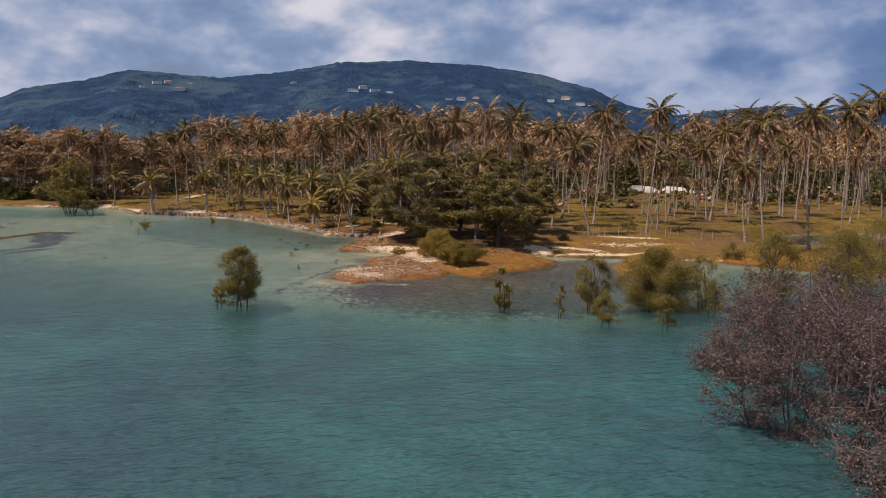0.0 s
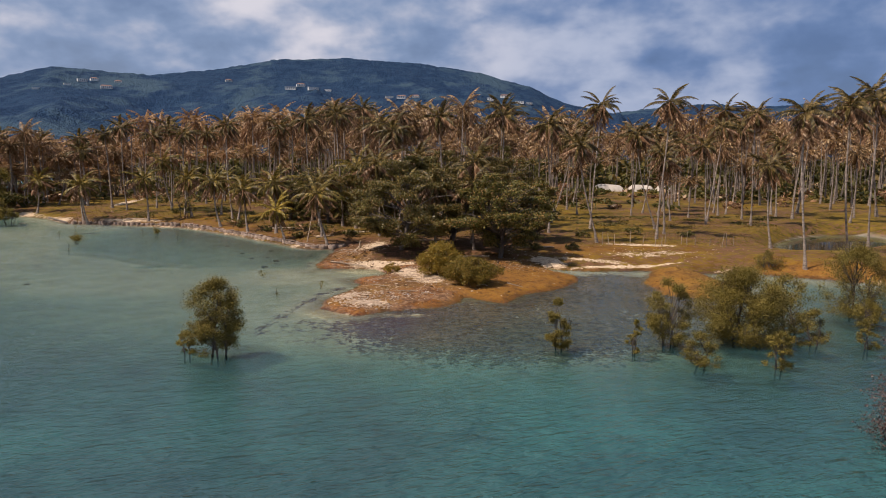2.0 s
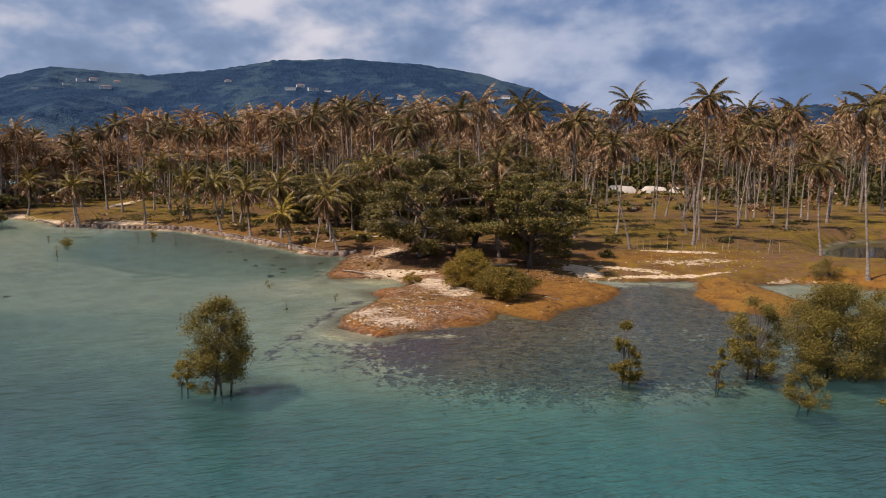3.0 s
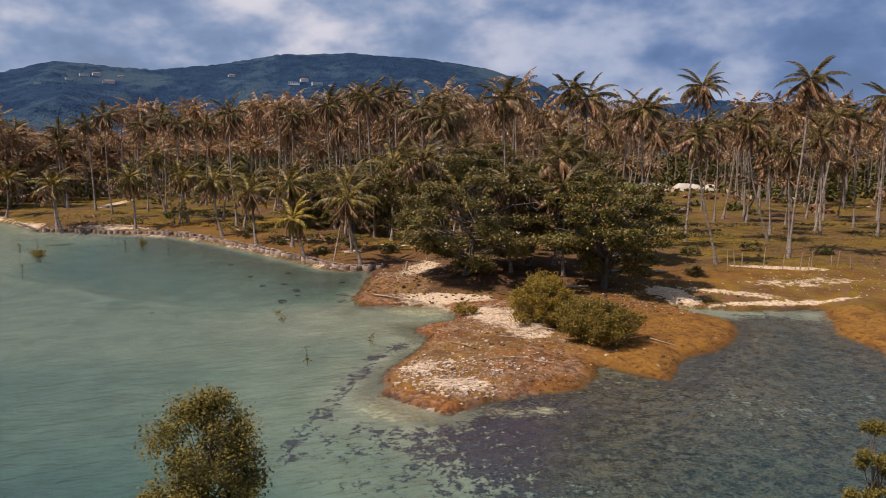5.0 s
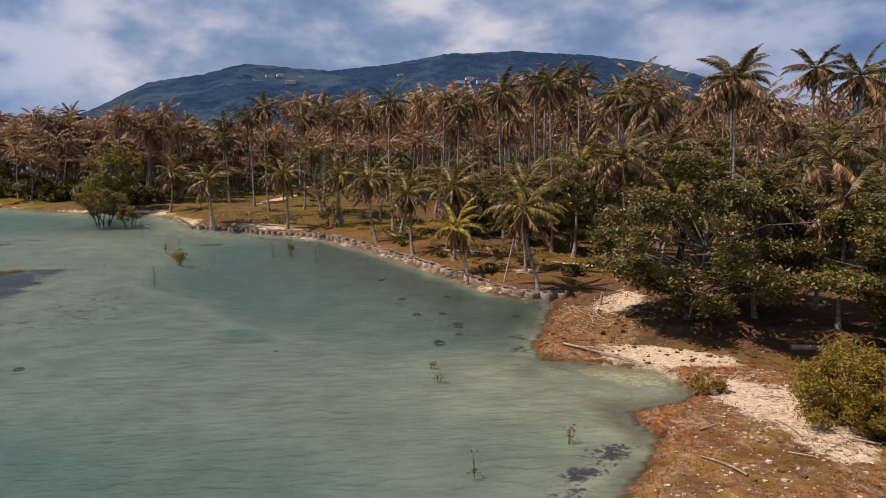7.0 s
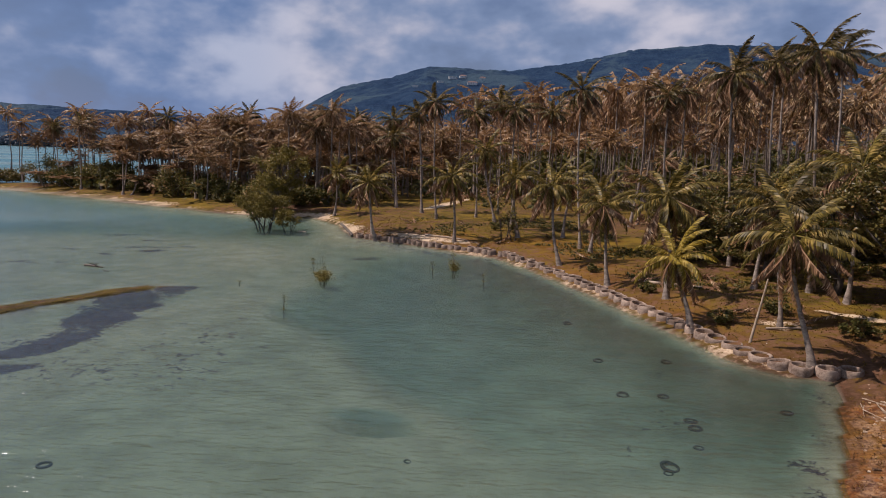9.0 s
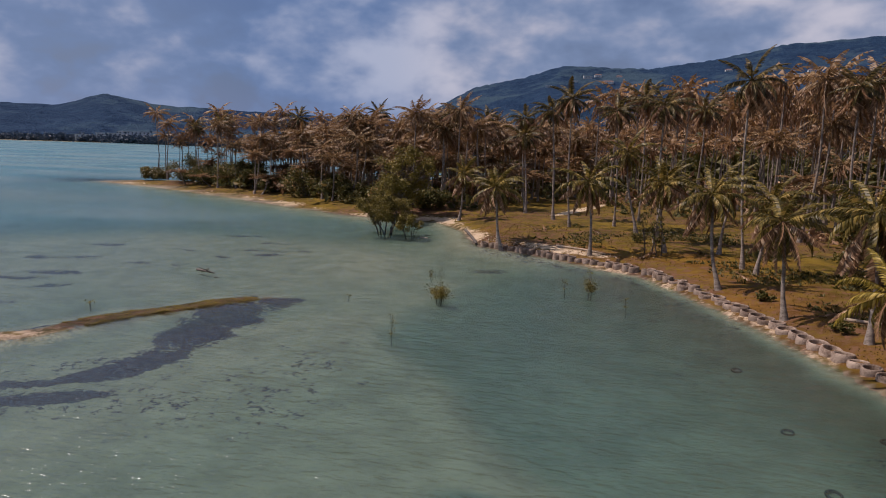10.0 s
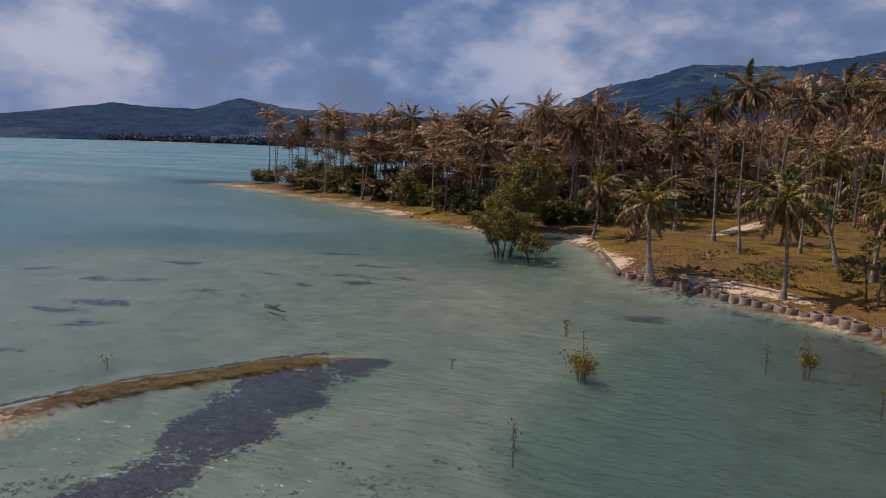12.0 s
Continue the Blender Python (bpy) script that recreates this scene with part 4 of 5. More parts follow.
for k, (x, y, top_x, top, leaf) in enumerate(TALL_PALMS):
    shore_palm(x, y, top - (1.25 if top > 11 else 0.7) - ground_height(x, y), top_x - x, 0.3 * math.sin(k * 2.1), 700 + k, leaf * 0.74, 26, 19, "tall slender coconut palm with a wind-bent crown and brown skirt" if top > 13 else "coconut palm with drooping dark green fronds among broad-leaved trees", 0.80)

GROVE = [grove_palm(900 + k, high, 28 + k % 4, 13 + (k * 5) % 6, leaf * 0.92, label) for k, (high, leaf, label) in enumerate((
    (16.4, 4.3, "tall slender coconut palm with a brown withered skirt"), (16.0, 4.0, "slender coconut palm with many rust-brown fronds"), (15.0, 4.4, "coconut palm with olive and brown fronds"), (17.0, 4.2, "tall coconut palm with a wind-bent crown"),
    (14.4, 4.2, "middle-sized coconut palm with drooping fronds"), (16.8, 3.9, "slender coconut palm with a ragged crown"), (14.2, 4.1, "coconut palm with dry hanging fronds"), (17.4, 4.4, "very tall coconut palm above the grove")))]


def grove_places():
    """Where the palms of the grove stand: uneven rows behind the shore meadow and the clearing."""
    rng = np.random.default_rng(77)
    spots = []
    for gy in np.arange(100, 300, 5.6):
        for gx in np.arange(-160, 300, 5.6):
            x, y = gx + rng.uniform(-3.0, 3.0), gy + rng.uniform(-3.0, 3.0)
            edge = np.interp(x, [-165, -100, -85, -72, -60, -40, -20, -12, 14, 20, 45, 70, 110, 160, 330], [140, 143, 141, 146, 160, 150, 128, 112, 108, 106, 108, 104, 96, 90, 60])
            if y < edge + rng.uniform(-2, 5) or rng.random() < (0.72 if x > 15 and y < 150 else 0.22 if x > 15 else 0.10):
                continue
            spots.append((x, y, rng.random(), rng.random(), rng.uniform(0, 6.28)))
    for _ in range(330):
        x, y = rng.uniform(-152, -62), rng.uniform(139, 185)
        spots.append((x, y, rng.random(), rng.random(), rng.uniform(0, 6.28)))
    xs, ys = np.array([s[0] for s in spots]), np.array([s[1] for s in spots])
    keep = (inland(xs, ys) > np.where(xs < -60, 3.5, 3.0)) & ~((ys > 150) & (ys < 203) & (np.abs(xs - 66 - (ys - 200) * 0.35) < 10))
    for foot_x, foot_y, *_ in TALL_PALMS:
        keep &= np.hypot(xs - foot_x, ys - foot_y) > 2.8
    return [s for s, k in zip(spots, keep) if k]


def palm_scale(x, y, luck):
    tall = np.interp(x, [-150, -110, -60, -20, 10, 60, 200], [0.72, 0.80, 0.92, 0.985, 1.03, 1.03, 1.02])
    return float(tall * (((0.50 + 0.9 * luck if luck < 0.22 else 0.84 + 0.18 * luck) if x < 15 else (0.50 + 0.65 * luck if luck < 0.5 else 0.80 + 0.16 * luck) ) if x > -58 else 0.40 + 0.56 * luck))


PLACES = sorted(grove_places(), key=lambda s: math.hypot(s[0] + 12, s[1] - 40) * (0.7 if s[0] < -60 else 1.0))
used = set()
for n, (x, y, luck, pick, turn) in enumerate(PLACES[:300]):
    model = GROVE[int(pick * len(GROVE))]
    size = palm_scale(x, y, luck)
    m = pose(x, y, ground_height(x, y), 0, 0, math.degrees(turn) * 0.25 - 45) @ Matrix.Diagonal((0.5 + size * 0.5 if x > -58 else 1.0, 0.5 + size * 0.5 if x > -58 else 1.0, size, 1))
    if model in used:
        copy_thing(model, m)
    else:
        used.add(model)
        model.matrix_basis = m
for model in GROVE:
    if model not in used:
        model.matrix_basis = pose(-30 + 9 * GROVE.index(model), 190, 1.5)


def far_palms(places):
    """The palms further back, joined."""
    rng = np.random.default_rng(5)
    models = []
    for k in range(8):
        line = trunk_line(16 + 0.5 * k, rng.uniform(0.2, 1.4), rng, 4)
        geo = Geo()
        tube(geo, line, trunk_radii(16, 4), 4, 0)
        for rise, droop, turn, size, is_dry, hang in crown_plan(rng, 19, 12):
            frond(geo, 4.2 * size, rise, droop, turn, rng, 8, 0.50, hang, 2 if is_dry else 1, line[-1], stem=False)
        models.append(geo)
    whole = Geo()
    for x, y, luck, pick, turn in places:
        model = models[int(pick * 8)]
        size = palm_scale(x, y, luck)
        c, s = math.cos(turn), math.sin(turn)
        spin = np.array([[c, s, 0], [-s, c, 0], [0, 0, 1.0]])
        z = 1.5
        start = whole.count
        for v in model.verts:
            whole.verts.append(v @ spin * np.array([0.5 + size / 2, 0.5 + size / 2, size]) + np.array([x, y, z]))
        for f, mm in zip(model.faces, model.mats):
            whole.faces.append(f + start), whole.mats.append(mm)
        whole.count += model.count
    ob = part("palm_grove", whole, [TRUNK, FROND, FROND_DRY])
    tagged(ob, "dense brown and green coconut palms deep in the grove", "palm grove", kind="stuff")


far_palms(PLACES[300:])


# ---- broad-leaved trees, mangroves and bushes ----
def crown_points(rng, count, wide, deep, low, high, tiers=0, full=False):
    """Centres of the leaf clumps within a lumpy crown."""
    p = rng.normal(size=(count * 3, 3))
    p /= np.linalg.norm(p, axis=1, keepdims=True)
    p *= rng.uniform(0.35, 1.0, (len(p), 1)) ** 0.5
    if full:
        p[:, 2] = rng.uniform(-1, 1, len(p))
        p[:, :2] *= (0.9 * np.sqrt(np.clip(1 - np.abs(p[:, 2] + 0.15) ** 2.6, 0.05, 1)) / (np.linalg.norm(p[:, :2], axis=1) + 1e-6) * rng.uniform(0.2, 1.0, len(p)) ** 0.6)[:, None]
    lump = 1 + (0.2 if full else 0.28) * np.sin(3.1 * p[:, 0] + 5 * p[:, 2] + rng.uniform(0, 6)) * np.cos(2.7 * p[:, 1] + rng.uniform(0, 6))
    p = p * lump[:, None]
    if tiers:
        level = np.round((p[:, 2] + rng.normal(size=len(p)) * 0.06) * tiers)
        p[:, :2] *= rng.uniform(0.72, 1.16, 4 * tiers)[(level + 2 * tiers).astype(int)][:, None]
        p[:, :2] *= np.where(rng.random(len(p)) < 0.14, 1.22, 1.0)[:, None]
        p[:, 2] = level / tiers
    p = p[:count]
    return p * np.array([wide / 2, deep / 2, (high - low) / 2]) + np.array([0, 0, (high + low) / 2])


def broad_tree(name, x, y, high, wide, seed, leaf_mat, label, category, group="", count=5000, leaf=0.16, clumps=60, low=0.25, stems=1, spread=0.4, flat=0.5, tiers=0, trunk=0.14, long=1.6, scatter=0.16, base=None, bark=BARK, full=False):
    """Tapered stems, a limb to every clump, and a crown of many small leaves with gaps."""
    rng = np.random.default_rng(seed)
    thing = new(name)
    z = ground_height(x, y) if base is None else base
    thing.matrix_world = pose(x, y, z)
    centres = crown_points(rng, clumps, wide, wide, high * low, high, tiers, full)
    wood = Geo()
    roots = []
    for k in range(stems):
        a = k * 2.4 + rng.uniform(0, 1)
        foot = np.array([math.cos(a), math.sin(a), 0]) * (0.12 * wide * (stems > 1))
        top = np.array([math.cos(a) * spread * wide * 0.35 * (stems > 1), math.sin(a) * spread * wide * 0.35 * (stems > 1), high * 0.62]) + rng.normal(size=3) * 0.08 * wide
        s = np.linspace(0, 1, 6)[:, None]
        line = foot * (1 - s) + top * s + np.sin(s * 4 + k) * 0.03 * wide * np.array([1, -0.6, 0])
        line[0, 2] = -0.4
        tube(wood, line, np.linspace(trunk, trunk * 0.35, 6) * (1.3 if stems == 1 else 1), 6)
        roots.append(line)
    for c in centres:
        line = roots[int(np.argmin([np.linalg.norm(r[3] - c) for r in roots]))]
        start = line[min(4, 1 + int(4 * max(0.0, c[2] / high - 0.15)))]
        mid = (start + c) / 2 + rng.normal(size=3) * 0.06 * wide + np.array([0, 0, 0.04 * high])
        tube(wood, [start, mid, c], [trunk * 0.32, trunk * 0.2, trunk * 0.07], 4, cap=False)
    part("trunk", wood, bark, thing, smooth=True)
    at = centres[rng.integers(0, clumps, count)] + np.clip(rng.normal(size=(count, 3)), -1.5, 1.5) * np.array([1, 1, 0.45 if tiers else 0.75]) * wide * scatter * rng.uniform(0.4, 1.0, (count, 1))
    at = at[at[:, 2] > 0.12]
    crown = Geo()
    leaves(crown, at, leaf, rng, flat, long)
    part("crown", crown, leaf_mat, thing)
    return tagged(thing, label, category, group)


def bare_bush(x, y, high, wide, seed, label, leafy=3500):
    """A thicket of leafless stems that fork twice into thin twigs, with a few withered leaves."""
    rng = np.random.default_rng(seed)
    thing = new("bare_mangrove")
    thing.matrix_world = pose(x, y, ground_height(x, y))
    wood, tips = Geo(), []
    for k in range(11):
        a, r = k * 2.4 + rng.uniform(0, 1), math.sqrt((k + 0.5) / 11)
        foot = np.array([math.cos(a) * 0.15 * wide * r, math.sin(a) * 0.15 * wide * r, -0.5])
        end = np.array([math.cos(a) * 0.42 * wide * r, math.sin(a) * 0.42 * wide * r, high * rng.uniform(0.55, 0.95) * (1.05 - 0.35 * r)])
        s = np.linspace(0, 1, 6)[:, None]
        stem = foot + (end - foot) * s + np.array([math.cos(a), math.sin(a), 0]) * np.sin(s * 3.14) * 0.08 * wide
        tube(wood, stem, np.linspace(0.075, 0.022, 6), 5, cap=False)
        for i in range(13):
            f = rng.uniform(0.15, 1.0)
            p = foot + (end - foot) * f + np.array([math.cos(a), math.sin(a), 0]) * math.sin(f * 3.14) * 0.08 * wide
            b = a + rng.normal() * 1.1
            q = p + np.array([math.cos(b), math.sin(b), rng.uniform(-0.25, 0.9)]) * rng.uniform(0.10, 0.24) * wide
            tube(wood, [p, (p + q) / 2 + rng.normal(size=3) * 0.1, q], [0.026, 0.018, 0.010], 4, cap=False)
            for j in range(13):
                m = p + (q - p) * rng.uniform(0.2, 1.0)
                d = (q - p) / (np.linalg.norm(q - p) + 1e-6) * 0.5 + rng.normal(size=3) * 0.6 + np.array([0, 0, 0.15])
                e = m + d * rng.uniform(0.35, 0.95)
                tube(wood, [m, (m + e) / 2 + rng.normal(size=3) * 0.06, e], [0.012, 0.009, 0.005], 3, cap=False)
                tips.append((m, e))
    part("twig_tangle", wood, BARE, thing)
    pick = rng.integers(0, len(tips), leafy)
    a, b = np.array([t[0] for t in tips])[pick], np.array([t[1] for t in tips])[pick]
    at = a + (b - a) * rng.uniform(0.2, 1.15, (leafy, 1)) + rng.normal(size=(leafy, 3)) * 0.10
    at = at[at[:, 2] > 0.15]
    dry = Geo()
    leaves(dry, at, 0.062, rng, 0.2, 1.8)
    part("withered_foliage", dry, WITHERED, thing, "sparse dry grey-brown leaves")
    return tagged(thing, label, "mangrove", "bare mangroves in the shallows")


for k, (x, y, high, wide) in enumerate(((17.2, 24.0, 8.2, 9.0), (20.5, 32.0, 8.4, 8.2), (22.5, 23.5, 10.0, 9.6), (26.0, 36.5, 7.0, 7.0), (18.2, 18.6, 5.6, 6.0), (16.8, 31.0, 3.4, 3.6), (28.5, 29.0, 8.0, 8.0))):
    bare_bush(x, y, high, wide, 40 + k, "leafless grey-brown mangrove thicket standing in the water", 34000)

IN_WATER = "mangroves standing in the shallows"
for k, (x, y, high, wide, count, label) in enumerate((
        (-11.95, 45.4, 4.2, 3.3, 13000, "round olive-green mangrove tree standing alone in the sea"), (-13.6, 45.7, 1.3, 1.3, 900, "small mangrove shoot beside a mangrove tree"), (6.3, 45.3, 2.9, 1.7, 2600, "slim olive mangrove bush standing in the water"), (10.2, 44.2, 2.0, 1.0, 800, "thin young mangrove standing in the water"),
        (12.7, 45.8, 3.7, 2.9, 4600, "olive mangrove bush with bare lower stems"), (17.7, 46.7, 4.15, 6.0, 22000, "large dense mangrove clump, dark olive, standing in the water"), (12.7, 41.8, 1.6, 2.2, 1500, "low mangrove shoot in front of a large mangrove"), (16.3, 40.7, 2.3, 1.6, 1300, "young mangrove with a thin stem"),
        (20.9, 45.0, 2.2, 2.0, 1300, "sparse young mangrove standing in the shallow water"), (23.4, 44.0, 1.9, 1.3, 700, "thin young mangrove standing in the shallow water"), (21.8, 49.0, 3.4, 3.6, 3600, "olive mangrove bush standing in the shallow water"), (29.0, 52.4, 5.0, 5.2, 9000, "dark olive mangrove at the edge of the shallows"), (33.5, 50.5, 5.4, 6.0, 9000, "wide dark olive mangrove at the edge of the shallows"),
        (37.5, 57.5, 5.0, 6.0, 8000, "olive mangrove beside the muddy shore"), (27.0, 48.8, 2.0, 2.0, 1500, "young mangrove standing in the shallow water"), (33.0, 70.5, 2.0, 3.4, 2200, "low bush beside the pond"), (44.0, 63.0, 5.4, 7.0, 8000, "wide olive mangrove beside the muddy shore"))):
    broad_tree("mangrove", x, y, high, wide, 60 + k, MANGROVE, label, "mangrove", IN_WATER, count=int(count * (2.0 if k == 0 else 2.9)), leaf=0.055 if wide > 2.5 else 0.052, full=True, clumps=max(20, int(wide * (22 if k == 0 else 17))), low=0.13 if k == 0 else 0.08, stems=3 if k == 0 else 4 if wide > 2.5 else 2, spread=0.25, trunk=0.035 + 0.008 * wide, scatter=0.10 if k == 0 else 0.088, flat=0.48, base=-0.15)

for k, (x, y, high, wide, count) in enumerate(((-1.2, 80.0, 8.0, 10.6, 10500), (4.2, 83.0, 7.8, 8.5, 7500), (8.6, 76.6, 8.0, 8.8, 9000), (-6.7, 103.3, 6.8, 6.4, 6000), (-4.2, 97.0, 8.4, 9.0, 7000), (1.5, 97.5, 9.8, 9.5, 8500), (9.5, 92.0, 9.4, 9.0, 8500), (-10.5, 108.0, 7.2, 7.0, 5500),
        (13.5, 101.0, 9.6, 9.0, 7000), (-3.5, 112.5, 9.2, 9.0, 7000), (14.0, 85.5, 6.4, 6.0, 5500), (6.0, 108.0, 9.8, 9.0, 6500), (-16.5, 113.0, 6.0, 6.0, 4500), (-12.9, 115.0, 6.5, 7.5, 6000), (-8.5, 120.0, 8.0, 9.0, 6500), (-3.5, 122.0, 8.5, 9.0, 6500), (-15.0, 123.0, 6.5, 8.0, 5000))):
    count = int(count * 3.7)
    broad_tree("almond_tree", x, y, high, wide, 90 + k, ALMOND, "spreading dark green sea almond tree with tiered limbs" if k < 4 else "dense dark green tree at the edge of the palm grove", "tree", "broad-leaved trees behind the spit",
        count=count, leaf=0.132, clumps=64, low=0.10 if k < 3 else 0.42 if k == 4 else 0.14, stems=1, tiers=5, trunk=0.22, scatter=0.068, flat=0.48, long=1.7)

for k, (x, y, high, wide, count) in enumerate(((1.8, 66.6, 2.7, 3.7, 17000), (4.0, 62.8, 2.0, 3.6, 17000), (3.2, 64.6, 1.8, 2.8, 9000))):
    broad_tree("shore_shrub", x, y, high, wide, 120 + k, SHRUB_GREEN if k else SHRUB, "feathery olive-green shrub on the weedy spit" if k else "feathery yellow-green shrub on the weedy spit", "shrub", "shrubs of the spit", count=count, leaf=0.055, clumps=110, low=0.02, stems=6, spread=0.9, trunk=0.035, scatter=0.085, flat=0.2, long=3.2)

broad_tree("low_shrub", -2.3, 69.9, 0.8, 1.4, 125, SHRUB, "low yellowish shrub beside white coral sand", "shrub", "shrubs of the spit", count=1600, leaf=0.05, clumps=24, low=0.03, stems=4, trunk=0.02, scatter=0.11, flat=0.2, long=2.6)
broad_tree("mangrove", -63.3, 121.0, 4.4, 5.8, 140, MANGROVE, "mangrove with many arching bare stems beside the beach", "mangrove", IN_WATER, count=15000, leaf=0.11, clumps=60, low=0.30, stems=7, spread=1.2, trunk=0.09, scatter=0.075, flat=0.4, base=-0.2)
broad_tree("mangrove", -59.6, 120.5, 2.6, 3.2, 141, MANGROVE, "low mangrove with bare stems beside a larger one", "mangrove", IN_WATER, count=3200, leaf=0.11, clumps=30, low=0.3, stems=5, spread=1.1, trunk=0.05, scatter=0.09, base=-0.2)
broad_tree("shore_tree", -70.2, 133.8, 8.6, 7.0, 142, MANGROVE, "tall dark broad-leaved tree behind the beach", "tree", "", count=9000, leaf=0.18, clumps=70, low=0.15, trunk=0.2, scatter=0.085)
for k, (x, y, high, wide) in enumerate(((-149, 149.6, 3.0, 7), (-138, 150.0, 6.2, 10), (-131, 148.4, 4.2, 8), (-121.5, 147, 5.6, 8), (-115, 146, 6.2, 7), (-107, 143.6, 3.4, 5.5), (-97, 141, 5.2, 8), (-90, 141, 4.0, 6), (-84, 138, 3.4, 6), (-77, 137.6, 4.2, 6.5), (-70.5, 138, 3.4, 6), (-126, 152, 5.0, 9), (-101, 150, 4.0, 7))):
    broad_tree("bush", x + 0.5, y + 1.8, high * 0.78, wide * 0.85, 160 + k, BUSH if k % 3 else ALMOND, "dense dark green bush behind the narrow beach", "bush", "bushes along the point", count=5500, leaf=0.21, clumps=46, low=0.02, stems=3, trunk=0.08, scatter=0.11)
for k, (x, y, high) in enumerate(((-33.6, 119.6, 4.2), (-32.4, 118.6, 3.0))):
    broad_tree("young_tree", x, y, high, high * 0.6, 190 + k, ALMOND, "thin half-bare young tree in the meadow", "tree", count=1300, leaf=0.09, clumps=22, low=0.25, stems=2, trunk=0.06, scatter=0.07)


def shoot(x, y, high, spread, count, seed, label):
    """A young mangrove: a few thin stems and leaves in tufts."""
    rng = np.random.default_rng(seed)
    thing = new("mangrove_shoot")
    thing.matrix_world = pose(x, y, 0)
    wood, at = Geo(), []
    bed = ground_height(x, y)
    for k in range(max(1, int(spread * 9))):
        a = rng.uniform(0, 6.28)
        r = spread * rng.uniform(0.1, 0.55)
        h = high * rng.uniform(0.35, 1.0) if k else high
        top = np.array([r * math.cos(a), r * math.sin(a), h])
        tube(wood, [(top[0] * 0.3, top[1] * 0.3, bed - 0.1), top * 0.55, top], [0.014, 0.010, 0.006], 4)
        n = max(4, count // max(1, int(spread * 9)))
        f = rng.uniform(0.25, 1.05, (n, 1)) if spread > 0.5 else np.where(rng.random((n, 1)) < 0.55, rng.uniform(0.03, 0.3, (n, 1)), rng.uniform(0.8, 1.05, (n, 1)))
        at.append(top * f + rng.normal(size=(n, 3)) * np.array([0.16, 0.16, 0.10]) * (0.5 + spread * 0.5))
    part("stem", wood, BARE, thing)
    geo = Geo()
    at = np.concatenate(at)
    leaves(geo, at[at[:, 2] > 0.03], 0.07, rng, 0.3, 1.7)
    part("foliage", geo, MANGROVE, thing)
    return tagged(thing, label, "mangrove", "young mangroves in the bay")


SMALL = "thin mangrove shoot with a tuft of leaves"
for k, (x, y, high, spread, count, label) in enumerate(((-40.0, 96.6, 0.9, 1.7, 1100, "low leafy mangrove bush in the open bay"), (-40.2, 97.0, 2.1, 0.6, 130, "upright half-bare mangrove stems"), (-33.2, 105.0, 1.1, 1.0, 420, "small mangrove bush near the ring wall"), (-33.3, 105.2, 1.9, 0.45, 60, SMALL), (-37.3, 88.0, 1.2, 0.3, 50, SMALL), (-44.4, 102.2, 0.7, 0.5, 50, SMALL),
        (-34.8, 104.7, 0.8, 0.45, 50, SMALL), (-11.1, 61.4, 0.8, 0.3, 40, SMALL), (-8.1, 64.5, 0.5, 0.4, 40, SMALL), (-13.5, 70.0, 0.35, 0.5, 60, SMALL), (-55.2, 82.3, 0.3, 0.5, 30, SMALL), (-14.1, 71.9, 0.3, 0.4, 40, SMALL), (-29.5, 101.8, 0.9, 0.3, 30, SMALL), (-45.0, 93.5, 0.12, 0.4, 25, SMALL))):
    shoot(x, y, high * 0.85, spread * 0.85, count, 220 + k, label)


# ---- the wall of rings ----
def lathe(profile, sides):
    p = np.asarray(profile, float)
    a = np.linspace(0, 2 * np.pi, sides, endpoint=False)
    v = np.stack([p[:, None, 0] * np.cos(a), p[:, None, 0] * np.sin(a), np.repeat(p[:, 1:2], sides, 1)], -1)
    i, j = np.meshgrid(np.arange(len(p) - 1), np.arange(sides), indexing="ij")
    k = (j + 1) % sides
    return v, np.stack([i * sides + j, i * sides + k, (i + 1) * sides + k, (i + 1) * sides + j], -1).reshape(-1, 4)


def ring_meshes(radius, high, fill):
    geo = Geo()
    geo.add(*lathe([(radius * 0.93, -0.25), (radius, 0.02), (radius * 1.01, high * 0.55), (radius * 0.97, high * 0.93), (radius * 0.88, high), (radius * 0.79, high * 0.95), (radius * 0.76, high * 0.8), (radius * 0.76, fill - 0.1)], 18))
    disc = Geo()
    v, f = lathe([(radius * 0.80, fill), (radius * 0.5, fill + 0.03), (radius * 0.12, fill + 0.05)], 12)
    disc.add(v, f), disc.add(v[-1], [tuple(range(12))])
    return geo.mesh("ring", [CONCRETE], True), disc.mesh("sand_fill", [FILL], True)


LOW_RING, TALL_RING = ring_meshes(0.52, 0.38, 0.10), ring_meshes(0.42, 0.52, 0.34)
rng = np.random.default_rng(8)
line = np.array(BEACH[9:], float)
run = np.concatenate([[0], np.cumsum(np.linalg.norm(np.diff(line, axis=0), axis=1))])
s = 0.3
